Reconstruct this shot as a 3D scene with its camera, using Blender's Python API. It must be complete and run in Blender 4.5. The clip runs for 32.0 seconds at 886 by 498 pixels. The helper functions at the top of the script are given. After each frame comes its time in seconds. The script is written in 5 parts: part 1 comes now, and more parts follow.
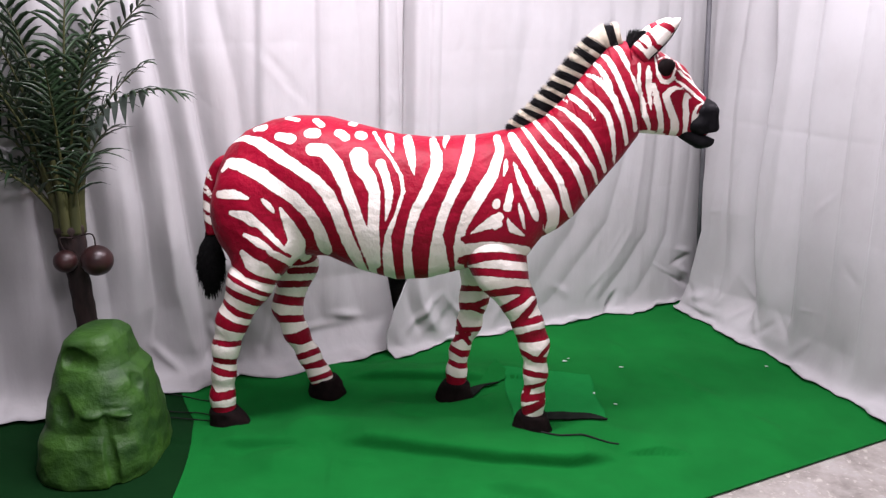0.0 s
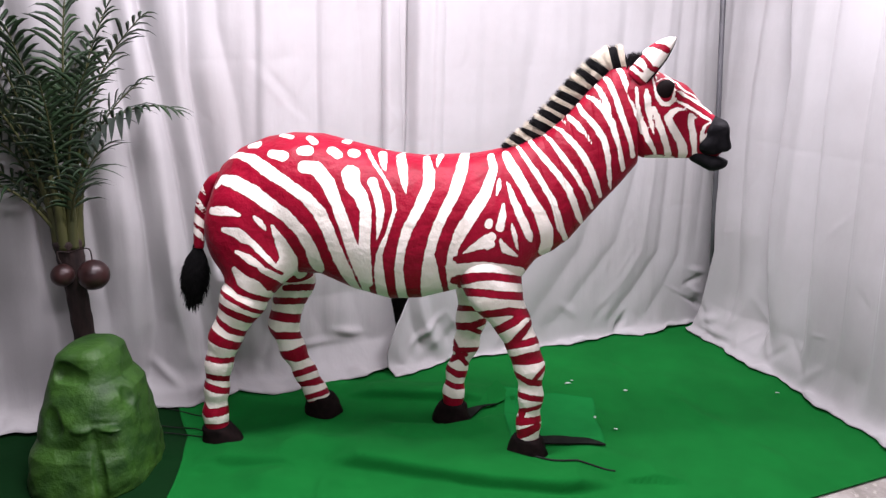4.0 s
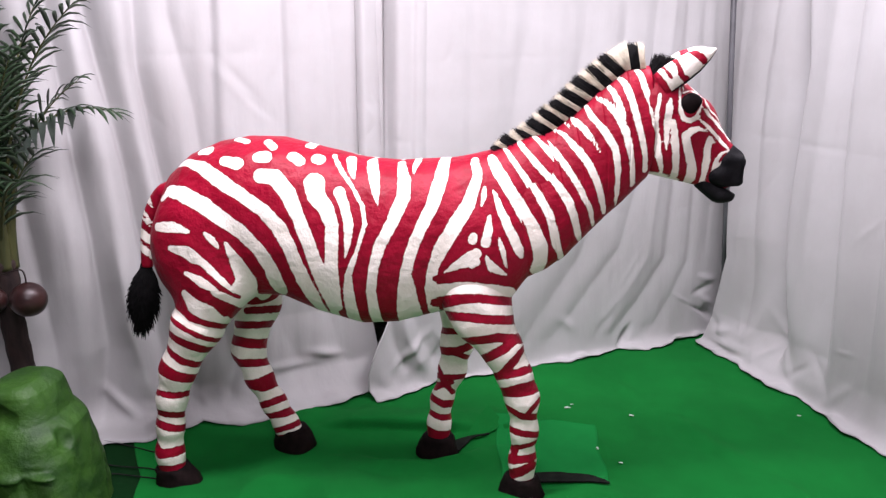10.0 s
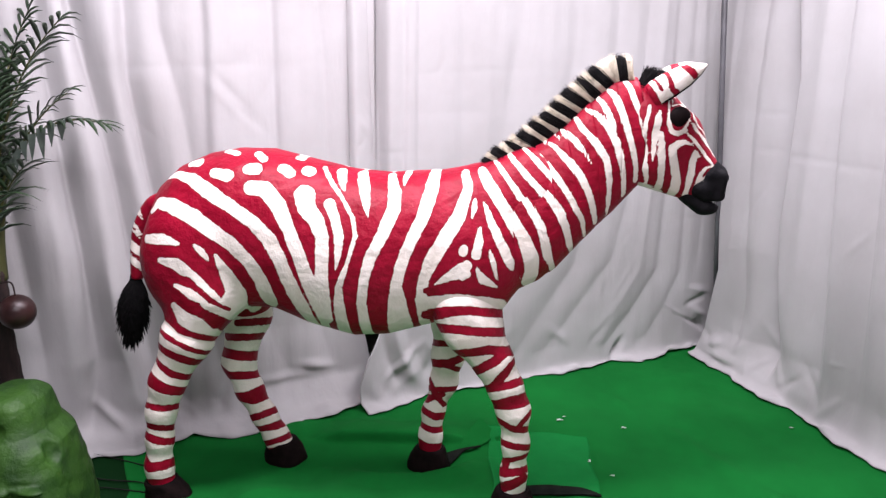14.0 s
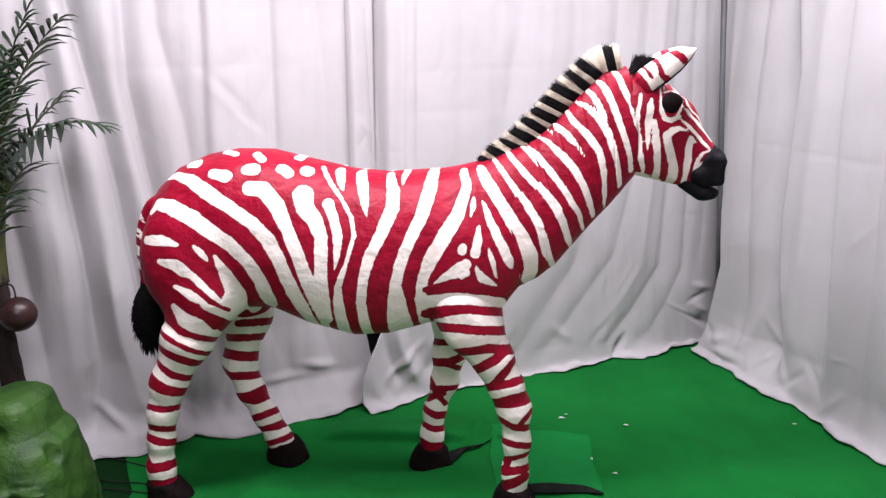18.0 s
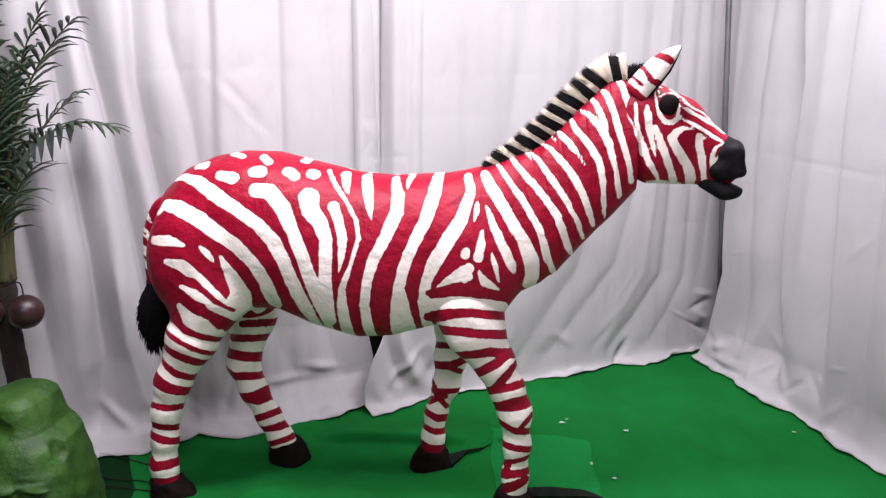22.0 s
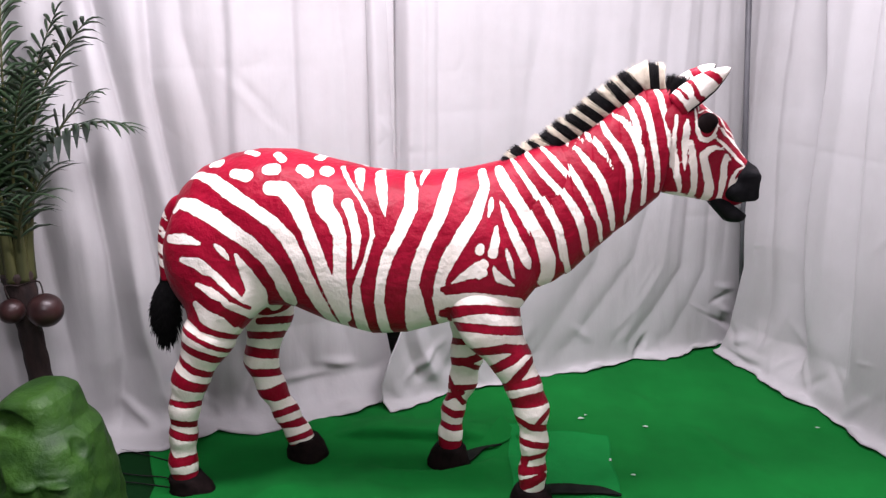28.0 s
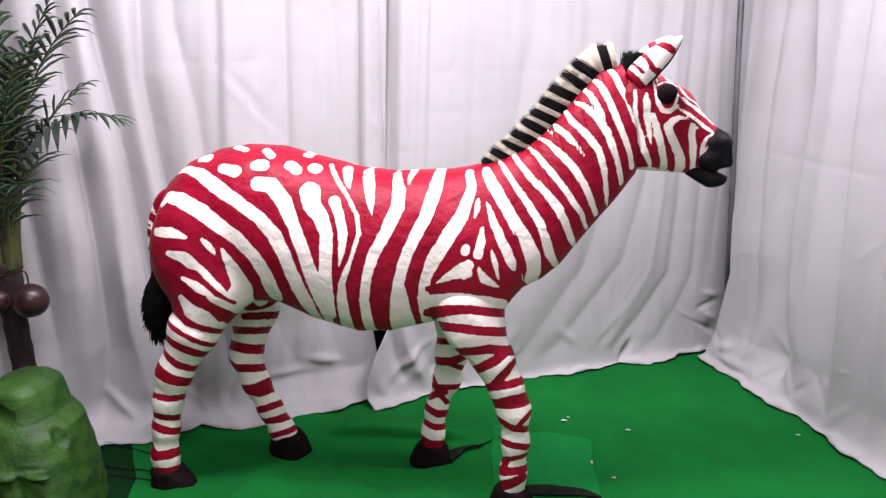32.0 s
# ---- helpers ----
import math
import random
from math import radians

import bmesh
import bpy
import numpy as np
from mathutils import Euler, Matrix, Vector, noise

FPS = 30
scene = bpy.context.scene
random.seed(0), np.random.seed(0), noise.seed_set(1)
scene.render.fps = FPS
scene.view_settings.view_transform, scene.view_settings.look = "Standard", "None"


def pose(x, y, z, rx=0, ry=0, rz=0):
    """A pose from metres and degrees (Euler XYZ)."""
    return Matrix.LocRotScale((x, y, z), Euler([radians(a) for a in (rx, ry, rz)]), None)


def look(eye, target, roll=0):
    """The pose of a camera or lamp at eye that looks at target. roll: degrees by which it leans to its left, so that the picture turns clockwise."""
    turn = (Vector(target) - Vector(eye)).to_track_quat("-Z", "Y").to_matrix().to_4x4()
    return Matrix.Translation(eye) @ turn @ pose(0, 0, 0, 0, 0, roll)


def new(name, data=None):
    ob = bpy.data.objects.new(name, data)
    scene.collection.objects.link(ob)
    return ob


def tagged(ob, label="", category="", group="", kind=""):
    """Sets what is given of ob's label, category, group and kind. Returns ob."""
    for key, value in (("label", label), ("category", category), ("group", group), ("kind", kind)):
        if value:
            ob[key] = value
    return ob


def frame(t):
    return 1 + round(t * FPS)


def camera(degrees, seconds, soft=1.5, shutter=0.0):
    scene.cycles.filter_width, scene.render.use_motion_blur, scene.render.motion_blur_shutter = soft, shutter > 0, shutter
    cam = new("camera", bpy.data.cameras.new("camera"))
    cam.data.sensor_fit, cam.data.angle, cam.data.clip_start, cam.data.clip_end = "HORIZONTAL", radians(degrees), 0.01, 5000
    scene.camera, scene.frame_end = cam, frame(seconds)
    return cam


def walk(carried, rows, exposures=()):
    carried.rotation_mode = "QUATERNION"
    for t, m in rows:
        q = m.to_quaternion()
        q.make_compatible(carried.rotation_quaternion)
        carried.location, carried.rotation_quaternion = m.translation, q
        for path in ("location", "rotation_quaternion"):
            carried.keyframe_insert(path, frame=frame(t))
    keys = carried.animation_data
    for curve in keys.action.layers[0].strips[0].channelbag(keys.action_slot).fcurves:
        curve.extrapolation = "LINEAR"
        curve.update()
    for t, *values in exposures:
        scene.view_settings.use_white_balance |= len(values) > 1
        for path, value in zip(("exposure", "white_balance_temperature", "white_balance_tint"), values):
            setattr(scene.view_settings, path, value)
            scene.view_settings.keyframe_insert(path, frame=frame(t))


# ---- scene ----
cam = camera(59.2, 32.0, 1.35)
PATH = [
    (0, (0.009, -3.023, 1.677), (-0.0730, -1.1089, 1.1030), 1.30),
    (0.5, (0.007, -3.017, 1.686), (-0.0840, -1.1026, 1.1142), 1.10),
    (1, (0.004, -3.023, 1.688), (-0.1060, -1.1079, 1.1220), 1.20),
    (1.5, (0.008, -3.014, 1.683), (-0.0080, -1.0926, 1.1282), 1.80),
    (2, (0.033, -3.008, 1.688), (-0.0570, -1.0892, 1.1311), 1.30),
    (2.5, (0.055, -2.997, 1.688), (-0.0450, -1.0758, 1.1412), 1.50),
    (4.5, (0.179, -2.932, 1.696), (-0.0040, -1.0159, 1.1530), 1.30),
    (5, (0.159, -2.878, 1.695), (-0.0070, -0.9575, 1.1619), 0.80),
    (5.5, (0.128, -2.830, 1.693), (-0.0210, -0.9095, 1.1551), 0.30),
    (6, (0.090, -2.789, 1.686), (-0.0260, -0.8616, 1.1649), 0.10),
    (6.5, (0.100, -2.758, 1.688), (-0.0180, -0.8452, 1.1160), 0.50),
    (7, (0.143, -2.711, 1.696), (-0.0130, -0.7988, 1.1310), 1.00),
    (7.5, (0.196, -2.661, 1.682), (0.0040, -0.7375, 1.1689), 1.20),
    (8, (0.218, -2.631, 1.680), (0.0251, -0.7146, 1.1412), 1.30),
    (8.5, (0.207, -2.620, 1.679), (0.0170, -0.7001, 1.1520), 0.60),
    (9, (0.203, -2.602, 1.672), (0.0300, -0.6838, 1.1329), 1.10),
    (9.5, (0.213, -2.592, 1.677), (0.0429, -0.6814, 1.1108), 0.70),
    (10, (0.209, -2.587, 1.672), (0.0321, -0.6748, 1.1132), 0.60),
    (10.5, (0.217, -2.586, 1.671), (0.0360, -0.6763, 1.1051), 0.20),
    (11, (0.222, -2.583, 1.673), (0.0350, -0.6739, 1.1070), 0.20),
    (11.5, (0.220, -2.583, 1.674), (0.0430, -0.6750, 1.1010), 0.30),
    (12, (0.217, -2.588, 1.668), (0.0340, -0.6800, 1.0970), 0.30),
    (12.5, (0.221, -2.584, 1.676), (0.0451, -0.6726, 1.1142), 0.50),
    (13, (0.225, -2.583, 1.671), (0.0510, -0.6610, 1.1460), 0.70),
    (13.5, (0.225, -2.580, 1.676), (0.0550, -0.6565, 1.1551), 0.70),
    (14, (0.224, -2.581, 1.675), (0.0580, -0.6602, 1.1431), 0.70),
    (14.5, (0.227, -2.584, 1.673), (0.0509, -0.6673, 1.1298), 0.30),
    (16.5, (0.232, -2.579, 1.678), (0.0670, -0.6601, 1.1390), 0.40),
    (17, (0.239, -2.581, 1.677), (0.0580, -0.6641, 1.1360), 0.30),
    (17.5, (0.241, -2.577, 1.678), (0.0600, -0.6615, 1.1319), 0.20),
    (18, (0.241, -2.576, 1.676), (0.0639, -0.6574, 1.1398), 0.10),
    (18.5, (0.241, -2.579, 1.678), (0.0730, -0.6612, 1.1360), 0.20),
    (19, (0.235, -2.584, 1.678), (0.0700, -0.6668, 1.1329), 0.20),
    (19.5, (0.237, -2.584, 1.682), (0.0680, -0.6700, 1.1270), 0.30),
    (20, (0.238, -2.585, 1.677), (0.0750, -0.6719, 1.1170), 0.30),
    (20.5, (0.244, -2.588, 1.686), (0.0880, -0.6686, 1.1462), 0.80),
    (21, (0.246, -2.586, 1.681), (0.0770, -0.6674, 1.1421), 0.80),
    (21.5, (0.243, -2.592, 1.679), (0.0720, -0.6717, 1.1469), 1.00),
    (22, (0.243, -2.602, 1.679), (0.0571, -0.6808, 1.1552), 0.80),
    (22.5, (0.245, -2.600, 1.674), (0.0570, -0.6796, 1.1479), 0.60),
    (23, (0.246, -2.595, 1.675), (0.0490, -0.6749, 1.1510), 0.60),
    (23.5, (0.251, -2.592, 1.677), (0.0450, -0.6740, 1.1490), 0.40),
    (24, (0.256, -2.590, 1.673), (0.0390, -0.6751, 1.1380), 0.10),
    (24.5, (0.257, -2.583, 1.678), (0.0310, -0.6720, 1.1330), 0.00),
    (25, (0.255, -2.583, 1.679), (0.0261, -0.6715, 1.1371), 0.10),
    (25.5, (0.259, -2.588, 1.680), (0.0201, -0.6774, 1.1391), -0.00),
    (27.5, (0.262, -2.583, 1.683), (0.0239, -0.6724, 1.1418), -0.00),
    (28, (0.268, -2.583, 1.684), (0.0250, -0.6727, 1.1439), -0.10),
    (28.5, (0.269, -2.582, 1.684), (0.0230, -0.6718, 1.1449), 0.10),
    (29, (0.268, -2.579, 1.682), (0.0199, -0.6683, 1.1458), 0.20),
    (29.5, (0.271, -2.586, 1.677), (0.0230, -0.6749, 1.1420), 0.20),
    (30, (0.272, -2.584, 1.679), (0.0169, -0.6744, 1.1418), 0.30),
    (30.5, (0.278, -2.588, 1.679), (0.0190, -0.6761, 1.1520), 0.50),
    (31, (0.279, -2.582, 1.679), (0.0251, -0.6714, 1.1451), 0.50),
    (31.5, (0.291, -2.591, 1.677), (0.0429, -0.6755, 1.1579), 1.20),
    (32, (0.294, -2.593, 1.686), (0.0680, -0.6803, 1.1471), 1.40),
]
walk(cam, [(t, look(eye, target, roll)) for t, eye, target, roll in PATH])

# ---- light: a closed room lit by ceiling tubes ----
world = bpy.data.worlds.new("world")
world.use_nodes = True
world.node_tree.nodes["Background"].inputs["Color"].default_value = (0.9, 0.93, 1.0, 1)
world.node_tree.nodes["Background"].inputs["Strength"].default_value = 0.02
scene.world = world
CEILING = 2.95


def tube_lamp(name, x, y, rz, power, length=1.2, width=0.28):
    data = bpy.data.lights.new(name, "AREA")
    data.shape, data.size, data.size_y = "RECTANGLE", length, width
    data.energy, data.color = power, (0.99, 0.91, 1.015)
    ob = new(name, data)
    ob.matrix_basis = pose(x, y, CEILING - 0.085, 0, 0, rz)
    return ob


LAMPS = [(-0.50, -0.66, 28, 92), (1.04, 0.10, 28, 72), (0.15, -2.45, 28, 64)]
for lx, ly, lr, lp in LAMPS:
    tube_lamp("ceiling_lamp", lx, ly, lr, lp)
scene.view_settings.exposure = 0.0


# ---- materials ----
def nodes_of(name):
    m = bpy.data.materials.new(name)
    m.use_nodes = True
    nt = m.node_tree
    return m, nt, nt.nodes["Principled BSDF"]


def add(nt, kind, **values):
    n = nt.nodes.new(kind)
    for k, v in values.items():
        n.inputs[k.replace("_", " ")].default_value = v
    return n


def ramp(nt, source, stops):
    r = nt.nodes.new("ShaderNodeValToRGB")
    r.color_ramp.elements[0].position, r.color_ramp.elements[0].color = stops[0][0], (*stops[0][1], 1)
    r.color_ramp.elements[1].position, r.color_ramp.elements[1].color = stops[-1][0], (*stops[-1][1], 1)
    for p, c in stops[1:-1]:
        e = r.color_ramp.elements.new(p)
        e.color = (*c, 1)
    nt.links.new(source, r.inputs[0])
    return r.outputs[0]


def noise_of(nt, scale, detail=4.0, rough=0.55, stretch=None):
    co = nt.nodes.new("ShaderNodeTexCoord")
    n = add(nt, "ShaderNodeTexNoise", Scale=scale, Detail=detail, Roughness=rough)
    out = co.outputs["Object"]
    if stretch:
        mp = add(nt, "ShaderNodeMapping", Scale=stretch)
        nt.links.new(out, mp.inputs[0])
        out = mp.outputs[0]
    nt.links.new(out, n.inputs["Vector"])
    return n.outputs[0]


def bump(nt, bsdf, height, strength, distance, before=None):
    b = add(nt, "ShaderNodeBump", Strength=strength, Distance=distance)
    nt.links.new(height, b.inputs["Height"])
    if before:
        nt.links.new(before, b.inputs["Normal"])
    nt.links.new(b.outputs[0], bsdf.inputs["Normal"])
    return b.outputs[0]


def plain(name, dark, light, scale, rough=0.7, bumps=(), metal=0.0, sheen=0.0, spec=0.4, stretch=None):
    m, nt, b = nodes_of(name)
    nt.links.new(ramp(nt, noise_of(nt, scale, stretch=stretch), [(0.32, dark), (0.68, light)]), b.inputs["Base Color"])
    b.inputs["Roughness"].default_value, b.inputs["Metallic"].default_value = rough, metal
    b.inputs["Sheen Weight"].default_value, b.inputs["Specular IOR Level"].default_value = sheen, spec
    last = None
    for s, strength, distance in bumps:
        last = bump(nt, b, noise_of(nt, s, 5.0, 0.6, stretch), strength, distance, last)
    return m


def striped_paint():
    """Red and white brushed paint on fabric; the field 'paint' is the distance into white."""
    m, nt, b = nodes_of("striped_fabric")
    at = nt.nodes.new("ShaderNodeAttribute")
    at.attribute_name = "paint"
    fine = noise_of(nt, 160.0, 3.0, 0.6)
    wide = noise_of(nt, 34.0, 3.0, 0.6)
    s1 = nt.nodes.new("ShaderNodeMath")
    s1.operation = "MULTIPLY_ADD"
    nt.links.new(fine, s1.inputs[0])
    s1.inputs[1].default_value = 0.008
    nt.links.new(at.outputs["Fac"], s1.inputs[2])
    s2 = nt.nodes.new("ShaderNodeMath")
    s2.operation = "MULTIPLY_ADD"
    nt.links.new(wide, s2.inputs[0])
    s2.inputs[1].default_value = 0.010
    nt.links.new(s1.outputs[0], s2.inputs[2])
    cover = nt.nodes.new("ShaderNodeMapRange")
    cover.inputs["From Min"].default_value, cover.inputs["From Max"].default_value = 0.0080, 0.0098
    nt.links.new(s2.outputs[0], cover.inputs["Value"])
    red = ramp(nt, noise_of(nt, 9.0, 6.0, 0.65), [(0.3, (0.195, 0.0016, 0.013)), (0.7, (0.305, 0.0045, 0.026))])
    # the brush leaves a dark seam along each stripe
    seam = nt.nodes.new("ShaderNodeMapRange")
    seam.inputs["From Min"].default_value, seam.inputs["From Max"].default_value = 0.0030, 0.0076
    nt.links.new(s2.outputs[0], seam.inputs["Value"])
    edge = nt.nodes.new("ShaderNodeMix")
    edge.data_type = "RGBA"
    nt.links.new(seam.outputs[0], edge.inputs["Factor"])
    nt.links.new(red, edge.inputs["A"])
    edge.inputs["B"].default_value = (0.18, 0.0016, 0.010, 1)
    red = edge.outputs["Result"]
    white = ramp(nt, noise_of(nt, 14.0, 6.0, 0.65), [(0.28, (0.78, 0.715, 0.63)), (0.5, (0.86, 0.805, 0.735)), (0.75, (0.88, 0.84, 0.78))])
    mix = nt.nodes.new("ShaderNodeMix")
    mix.data_type = "RGBA"
    nt.links.new(cover.outputs[0], mix.inputs["Factor"])
    nt.links.new(red, mix.inputs["A"])
    nt.links.new(white, mix.inputs["B"])
    nt.links.new(mix.outputs["Result"], b.inputs["Base Color"])
    b.inputs["Roughness"].default_value, b.inputs["Specular IOR Level"].default_value = 0.45, 0.16
    b.inputs["Sheen Weight"].default_value, b.inputs["Sheen Roughness"].default_value = 0.0, 0.4
    n1 = bump(nt, b, noise_of(nt, 14.0, 4.0, 0.55), 0.7, 0.018)
    n2 = bump(nt, b, noise_of(nt, 120.0, 4.0, 0.7), 0.22, 0.003, n1)
    bump(nt, b, cover.outputs[0], 0.25, 0.0015, n2)
    return m


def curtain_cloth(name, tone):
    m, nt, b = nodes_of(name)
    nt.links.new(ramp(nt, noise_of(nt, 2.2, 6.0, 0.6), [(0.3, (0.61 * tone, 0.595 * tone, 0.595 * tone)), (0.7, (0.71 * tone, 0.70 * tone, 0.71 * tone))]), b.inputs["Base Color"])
    b.inputs["Roughness"].default_value, b.inputs["Specular IOR Level"].default_value = 0.75, 0.25
    b.inputs["Sheen Weight"].default_value = 0.2
    n1 = bump(nt, b, noise_of(nt, 9.0, 3.0, 0.5, (1, 1, 0.16)), 0.28, 0.020)
    n2 = bump(nt, b, noise_of(nt, 26.0, 3.0, 0.55, (1, 1, 0.45)), 0.26, 0.006, n1)
    bump(nt, b, noise_of(nt, 420.0, 2.0, 0.6), 0.08, 0.001, n2)
    return m


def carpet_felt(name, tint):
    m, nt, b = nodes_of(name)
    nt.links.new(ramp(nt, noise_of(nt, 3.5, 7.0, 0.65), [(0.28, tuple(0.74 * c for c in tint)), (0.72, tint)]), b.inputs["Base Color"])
    b.inputs["Roughness"].default_value, b.inputs["Specular IOR Level"].default_value = 0.95, 0.08
    n1 = bump(nt, b, noise_of(nt, 7.0, 4.0, 0.6), 0.25, 0.02)
    bump(nt, b, noise_of(nt, 500.0, 2.0, 0.7), 0.4, 0.002, n1)
    return m


def concrete(name):
    """Trodden concrete with tan stains and chips of pale paint."""
    m, nt, b = nodes_of(name)
    base = ramp(nt, noise_of(nt, 6.0, 7.0, 0.7), [(0.3, (0.17, 0.155, 0.14)), (0.5, (0.30, 0.275, 0.25)), (0.72, (0.40, 0.38, 0.37))])
    chips = ramp(nt, noise_of(nt, 38.0, 3.0, 0.6), [(0.58, (0, 0, 0)), (0.68, (1, 1, 1))])
    mix = nt.nodes.new("ShaderNodeMix")
    mix.data_type = "RGBA"
    nt.links.new(chips, mix.inputs["Factor"])
    nt.links.new(base, mix.inputs["A"])
    mix.inputs["B"].default_value = (0.43, 0.40, 0.36, 1)
    nt.links.new(mix.outputs["Result"], b.inputs["Base Color"])
    b.inputs["Roughness"].default_value = 0.7
    bump(nt, b, noise_of(nt, 45.0, 5.0, 0.65), 0.4, 0.006)
    return m


STRIPED = striped_paint()
CLOTH = curtain_cloth("curtain_cloth", 0.63)
# the same cloth at a tone about a tenth darker, for the east curtain
CLOTH_DARKER = curtain_cloth("curtain_cloth_darker", 0.57)
CARPET = carpet_felt("carpet_felt", (0.005, 0.136, 0.022))
CARPET_LIGHT = carpet_felt("carpet_felt_light", (0.007, 0.185, 0.036))
# the separate darker strip; shade near the rock is mixed into its colour
CARPET_SHADED = carpet_felt("carpet_felt_shaded", (0.0025, 0.024, 0.005))
BLACK_FUR = plain("black_fur", (0.003, 0.003, 0.0035), (0.008, 0.0075, 0.008), 60, 0.85, ((220, 0.5, 0.004),), spec=0.12)
CREAM_FUR = plain("cream_fur", (0.48, 0.43, 0.34), (0.66, 0.60, 0.49), 50, 0.85, ((220, 0.4, 0.004),), spec=0.2)
BLACK_MUZZLE = plain("black_muzzle", (0.004, 0.004, 0.005), (0.010, 0.0095, 0.011), 30, 0.62, ((90, 0.5, 0.004), (400, 0.3, 0.001)), spec=0.08)
HOOF = plain("hoof_dark", (0.004, 0.003, 0.003), (0.012, 0.007, 0.007), 22, 0.8, ((40, 0.6, 0.010), (200, 0.4, 0.003)), spec=0.06)
EYE = plain("eye_glass", (0.003, 0.002, 0.002), (0.008, 0.005, 0.005), 20, 0.55, spec=0.05)
ROCK = plain("rock_paint", (0.010, 0.044, 0.004), (0.030, 0.094, 0.008), 11, 0.6, ((10, 0.4, 0.03), (40, 0.14, 0.006)))
TRUNK = plain("trunk_bark", (0.008, 0.004, 0.004), (0.028, 0.015, 0.013), 30, 0.8, ((60, 0.6, 0.008),), stretch=(1, 1, 0.25))
STALK = plain("frond_sheath", (0.028, 0.034, 0.010), (0.085, 0.085, 0.026), 14, 0.6, ((40, 0.4, 0.005),), stretch=(1, 1, 0.15))
LEAF = plain("palm_leaf", (0.007, 0.019, 0.008), (0.024, 0.050, 0.019), 9, 0.42, ((120, 0.2, 0.001),))
LEAF_TIP = plain("palm_leaf_worn", (0.06, 0.085, 0.07), (0.17, 0.20, 0.17), 12, 0.5)
NUT = plain("coconut_shell", (0.018, 0.007, 0.007), (0.040, 0.016, 0.015), 18, 0.36, ((70, 0.3, 0.003),))
WIRE = plain("black_wire", (0.006, 0.006, 0.006), (0.012, 0.012, 0.012), 30, 0.6, spec=0.15)
STRAP = plain("black_strap", (0.005, 0.006, 0.005), (0.010, 0.013, 0.010), 30, 0.9, ((200, 0.3, 0.002),), spec=0.1)
SCRAP = plain("paper_scrap", (0.32, 0.42, 0.34), (0.5, 0.58, 0.52), 40, 0.8)
CONCRETE = concrete("concrete_floor")
WALL = plain("bounce_wall", (0.24, 0.24, 0.25), (0.34, 0.34, 0.34), 3, 0.85)
DARK = plain("pole_grey", (0.06, 0.06, 0.065), (0.10, 0.10, 0.11), 8, 0.5)
TIN = plain("lamp_tin", (0.7, 0.7, 0.7), (0.8, 0.8, 0.8), 8, 0.4)


# ---- shapes of the zebra figure, as distance fields (metres; x to the head, z up) ----
def f_ell(P, c, r):
    q = (P - np.array(c)) / np.array(r)
    k0 = np.linalg.norm(q, axis=-1)
    k1 = np.linalg.norm(q / np.array(r), axis=-1) + 1e-9
    return k0 * (k0 - 1) / k1


def f_cone(P, a, b, ra, rb, flat=1.0):
    """A round cone from a to b; flat: its width across y against its height."""
    s = np.array((1, 1 / flat, 1))
    a, b, Q = np.array(a) * s, np.array(b) * s, P * s
    ba = b - a
    t = np.clip(((Q - a) @ ba) / (ba @ ba), 0, 1)
    return np.linalg.norm(Q - a - t[..., None] * ba, axis=-1) - (ra + (rb - ra) * t)


def f_chain(P, pts, flat=1.0, k=0.03):
    """A limb: round cones through rows of x, y, z, radius."""
    d = None
    for p, q in zip(pts, pts[1:]):
        e = f_cone(P, p[:3], q[:3], p[3], q[3], flat)
        d = e if d is None else smin(d, e, k)
    return d


def smin(a, b, k):
    h = np.clip(0.5 + 0.5 * (b - a) / k, 0, 1)
    return b + (a - b) * h - k * h * (1 - h)


TORSO_X = [-1.03, -1.01, -0.97, -0.90, -0.80, -0.70, -0.58, -0.45, -0.30, -0.18, -0.03, 0.10, 0.20, 0.27, 0.30]
TORSO_TOP = [1.02, 1.085, 1.165, 1.228, 1.272, 1.292, 1.292, 1.262, 1.230, 1.222, 1.234, 1.230, 1.20, 1.13, 1.05]
TORSO_BOT = [0.96, 0.87, 0.79, 0.75, 0.735, 0.735, 0.735, 0.682, 0.645, 0.655, 0.700, 0.735, 0.775, 0.85, 0.93]
TORSO_W = [0.03, 0.09, 0.145, 0.182, 0.200, 0.207, 0.210, 0.213, 0.213, 0.207, 0.192, 0.172, 0.150, 0.115, 0.06]


def f_torso(P):
    x, y, z = P[..., 0], P[..., 1], P[..., 2]
    top, bot, w = (np.interp(x, TORSO_X, v) for v in (TORSO_TOP, TORSO_BOT, TORSO_W))
    zc, h = (top + bot) / 2, (top - bot) / 2
    v = (z - zc) / h
    k = (np.abs(y / w) ** 2.15 + np.abs(v) ** 2.15) ** (1 / 2.15)
    d = (k - 1) * np.minimum(w, h) * 0.9
    out = np.maximum(np.maximum(TORSO_X[0] - x, x - TORSO_X[-1]), 0)
    return np.hypot(np.maximum(d, 0), out) + np.minimum(d, 0)


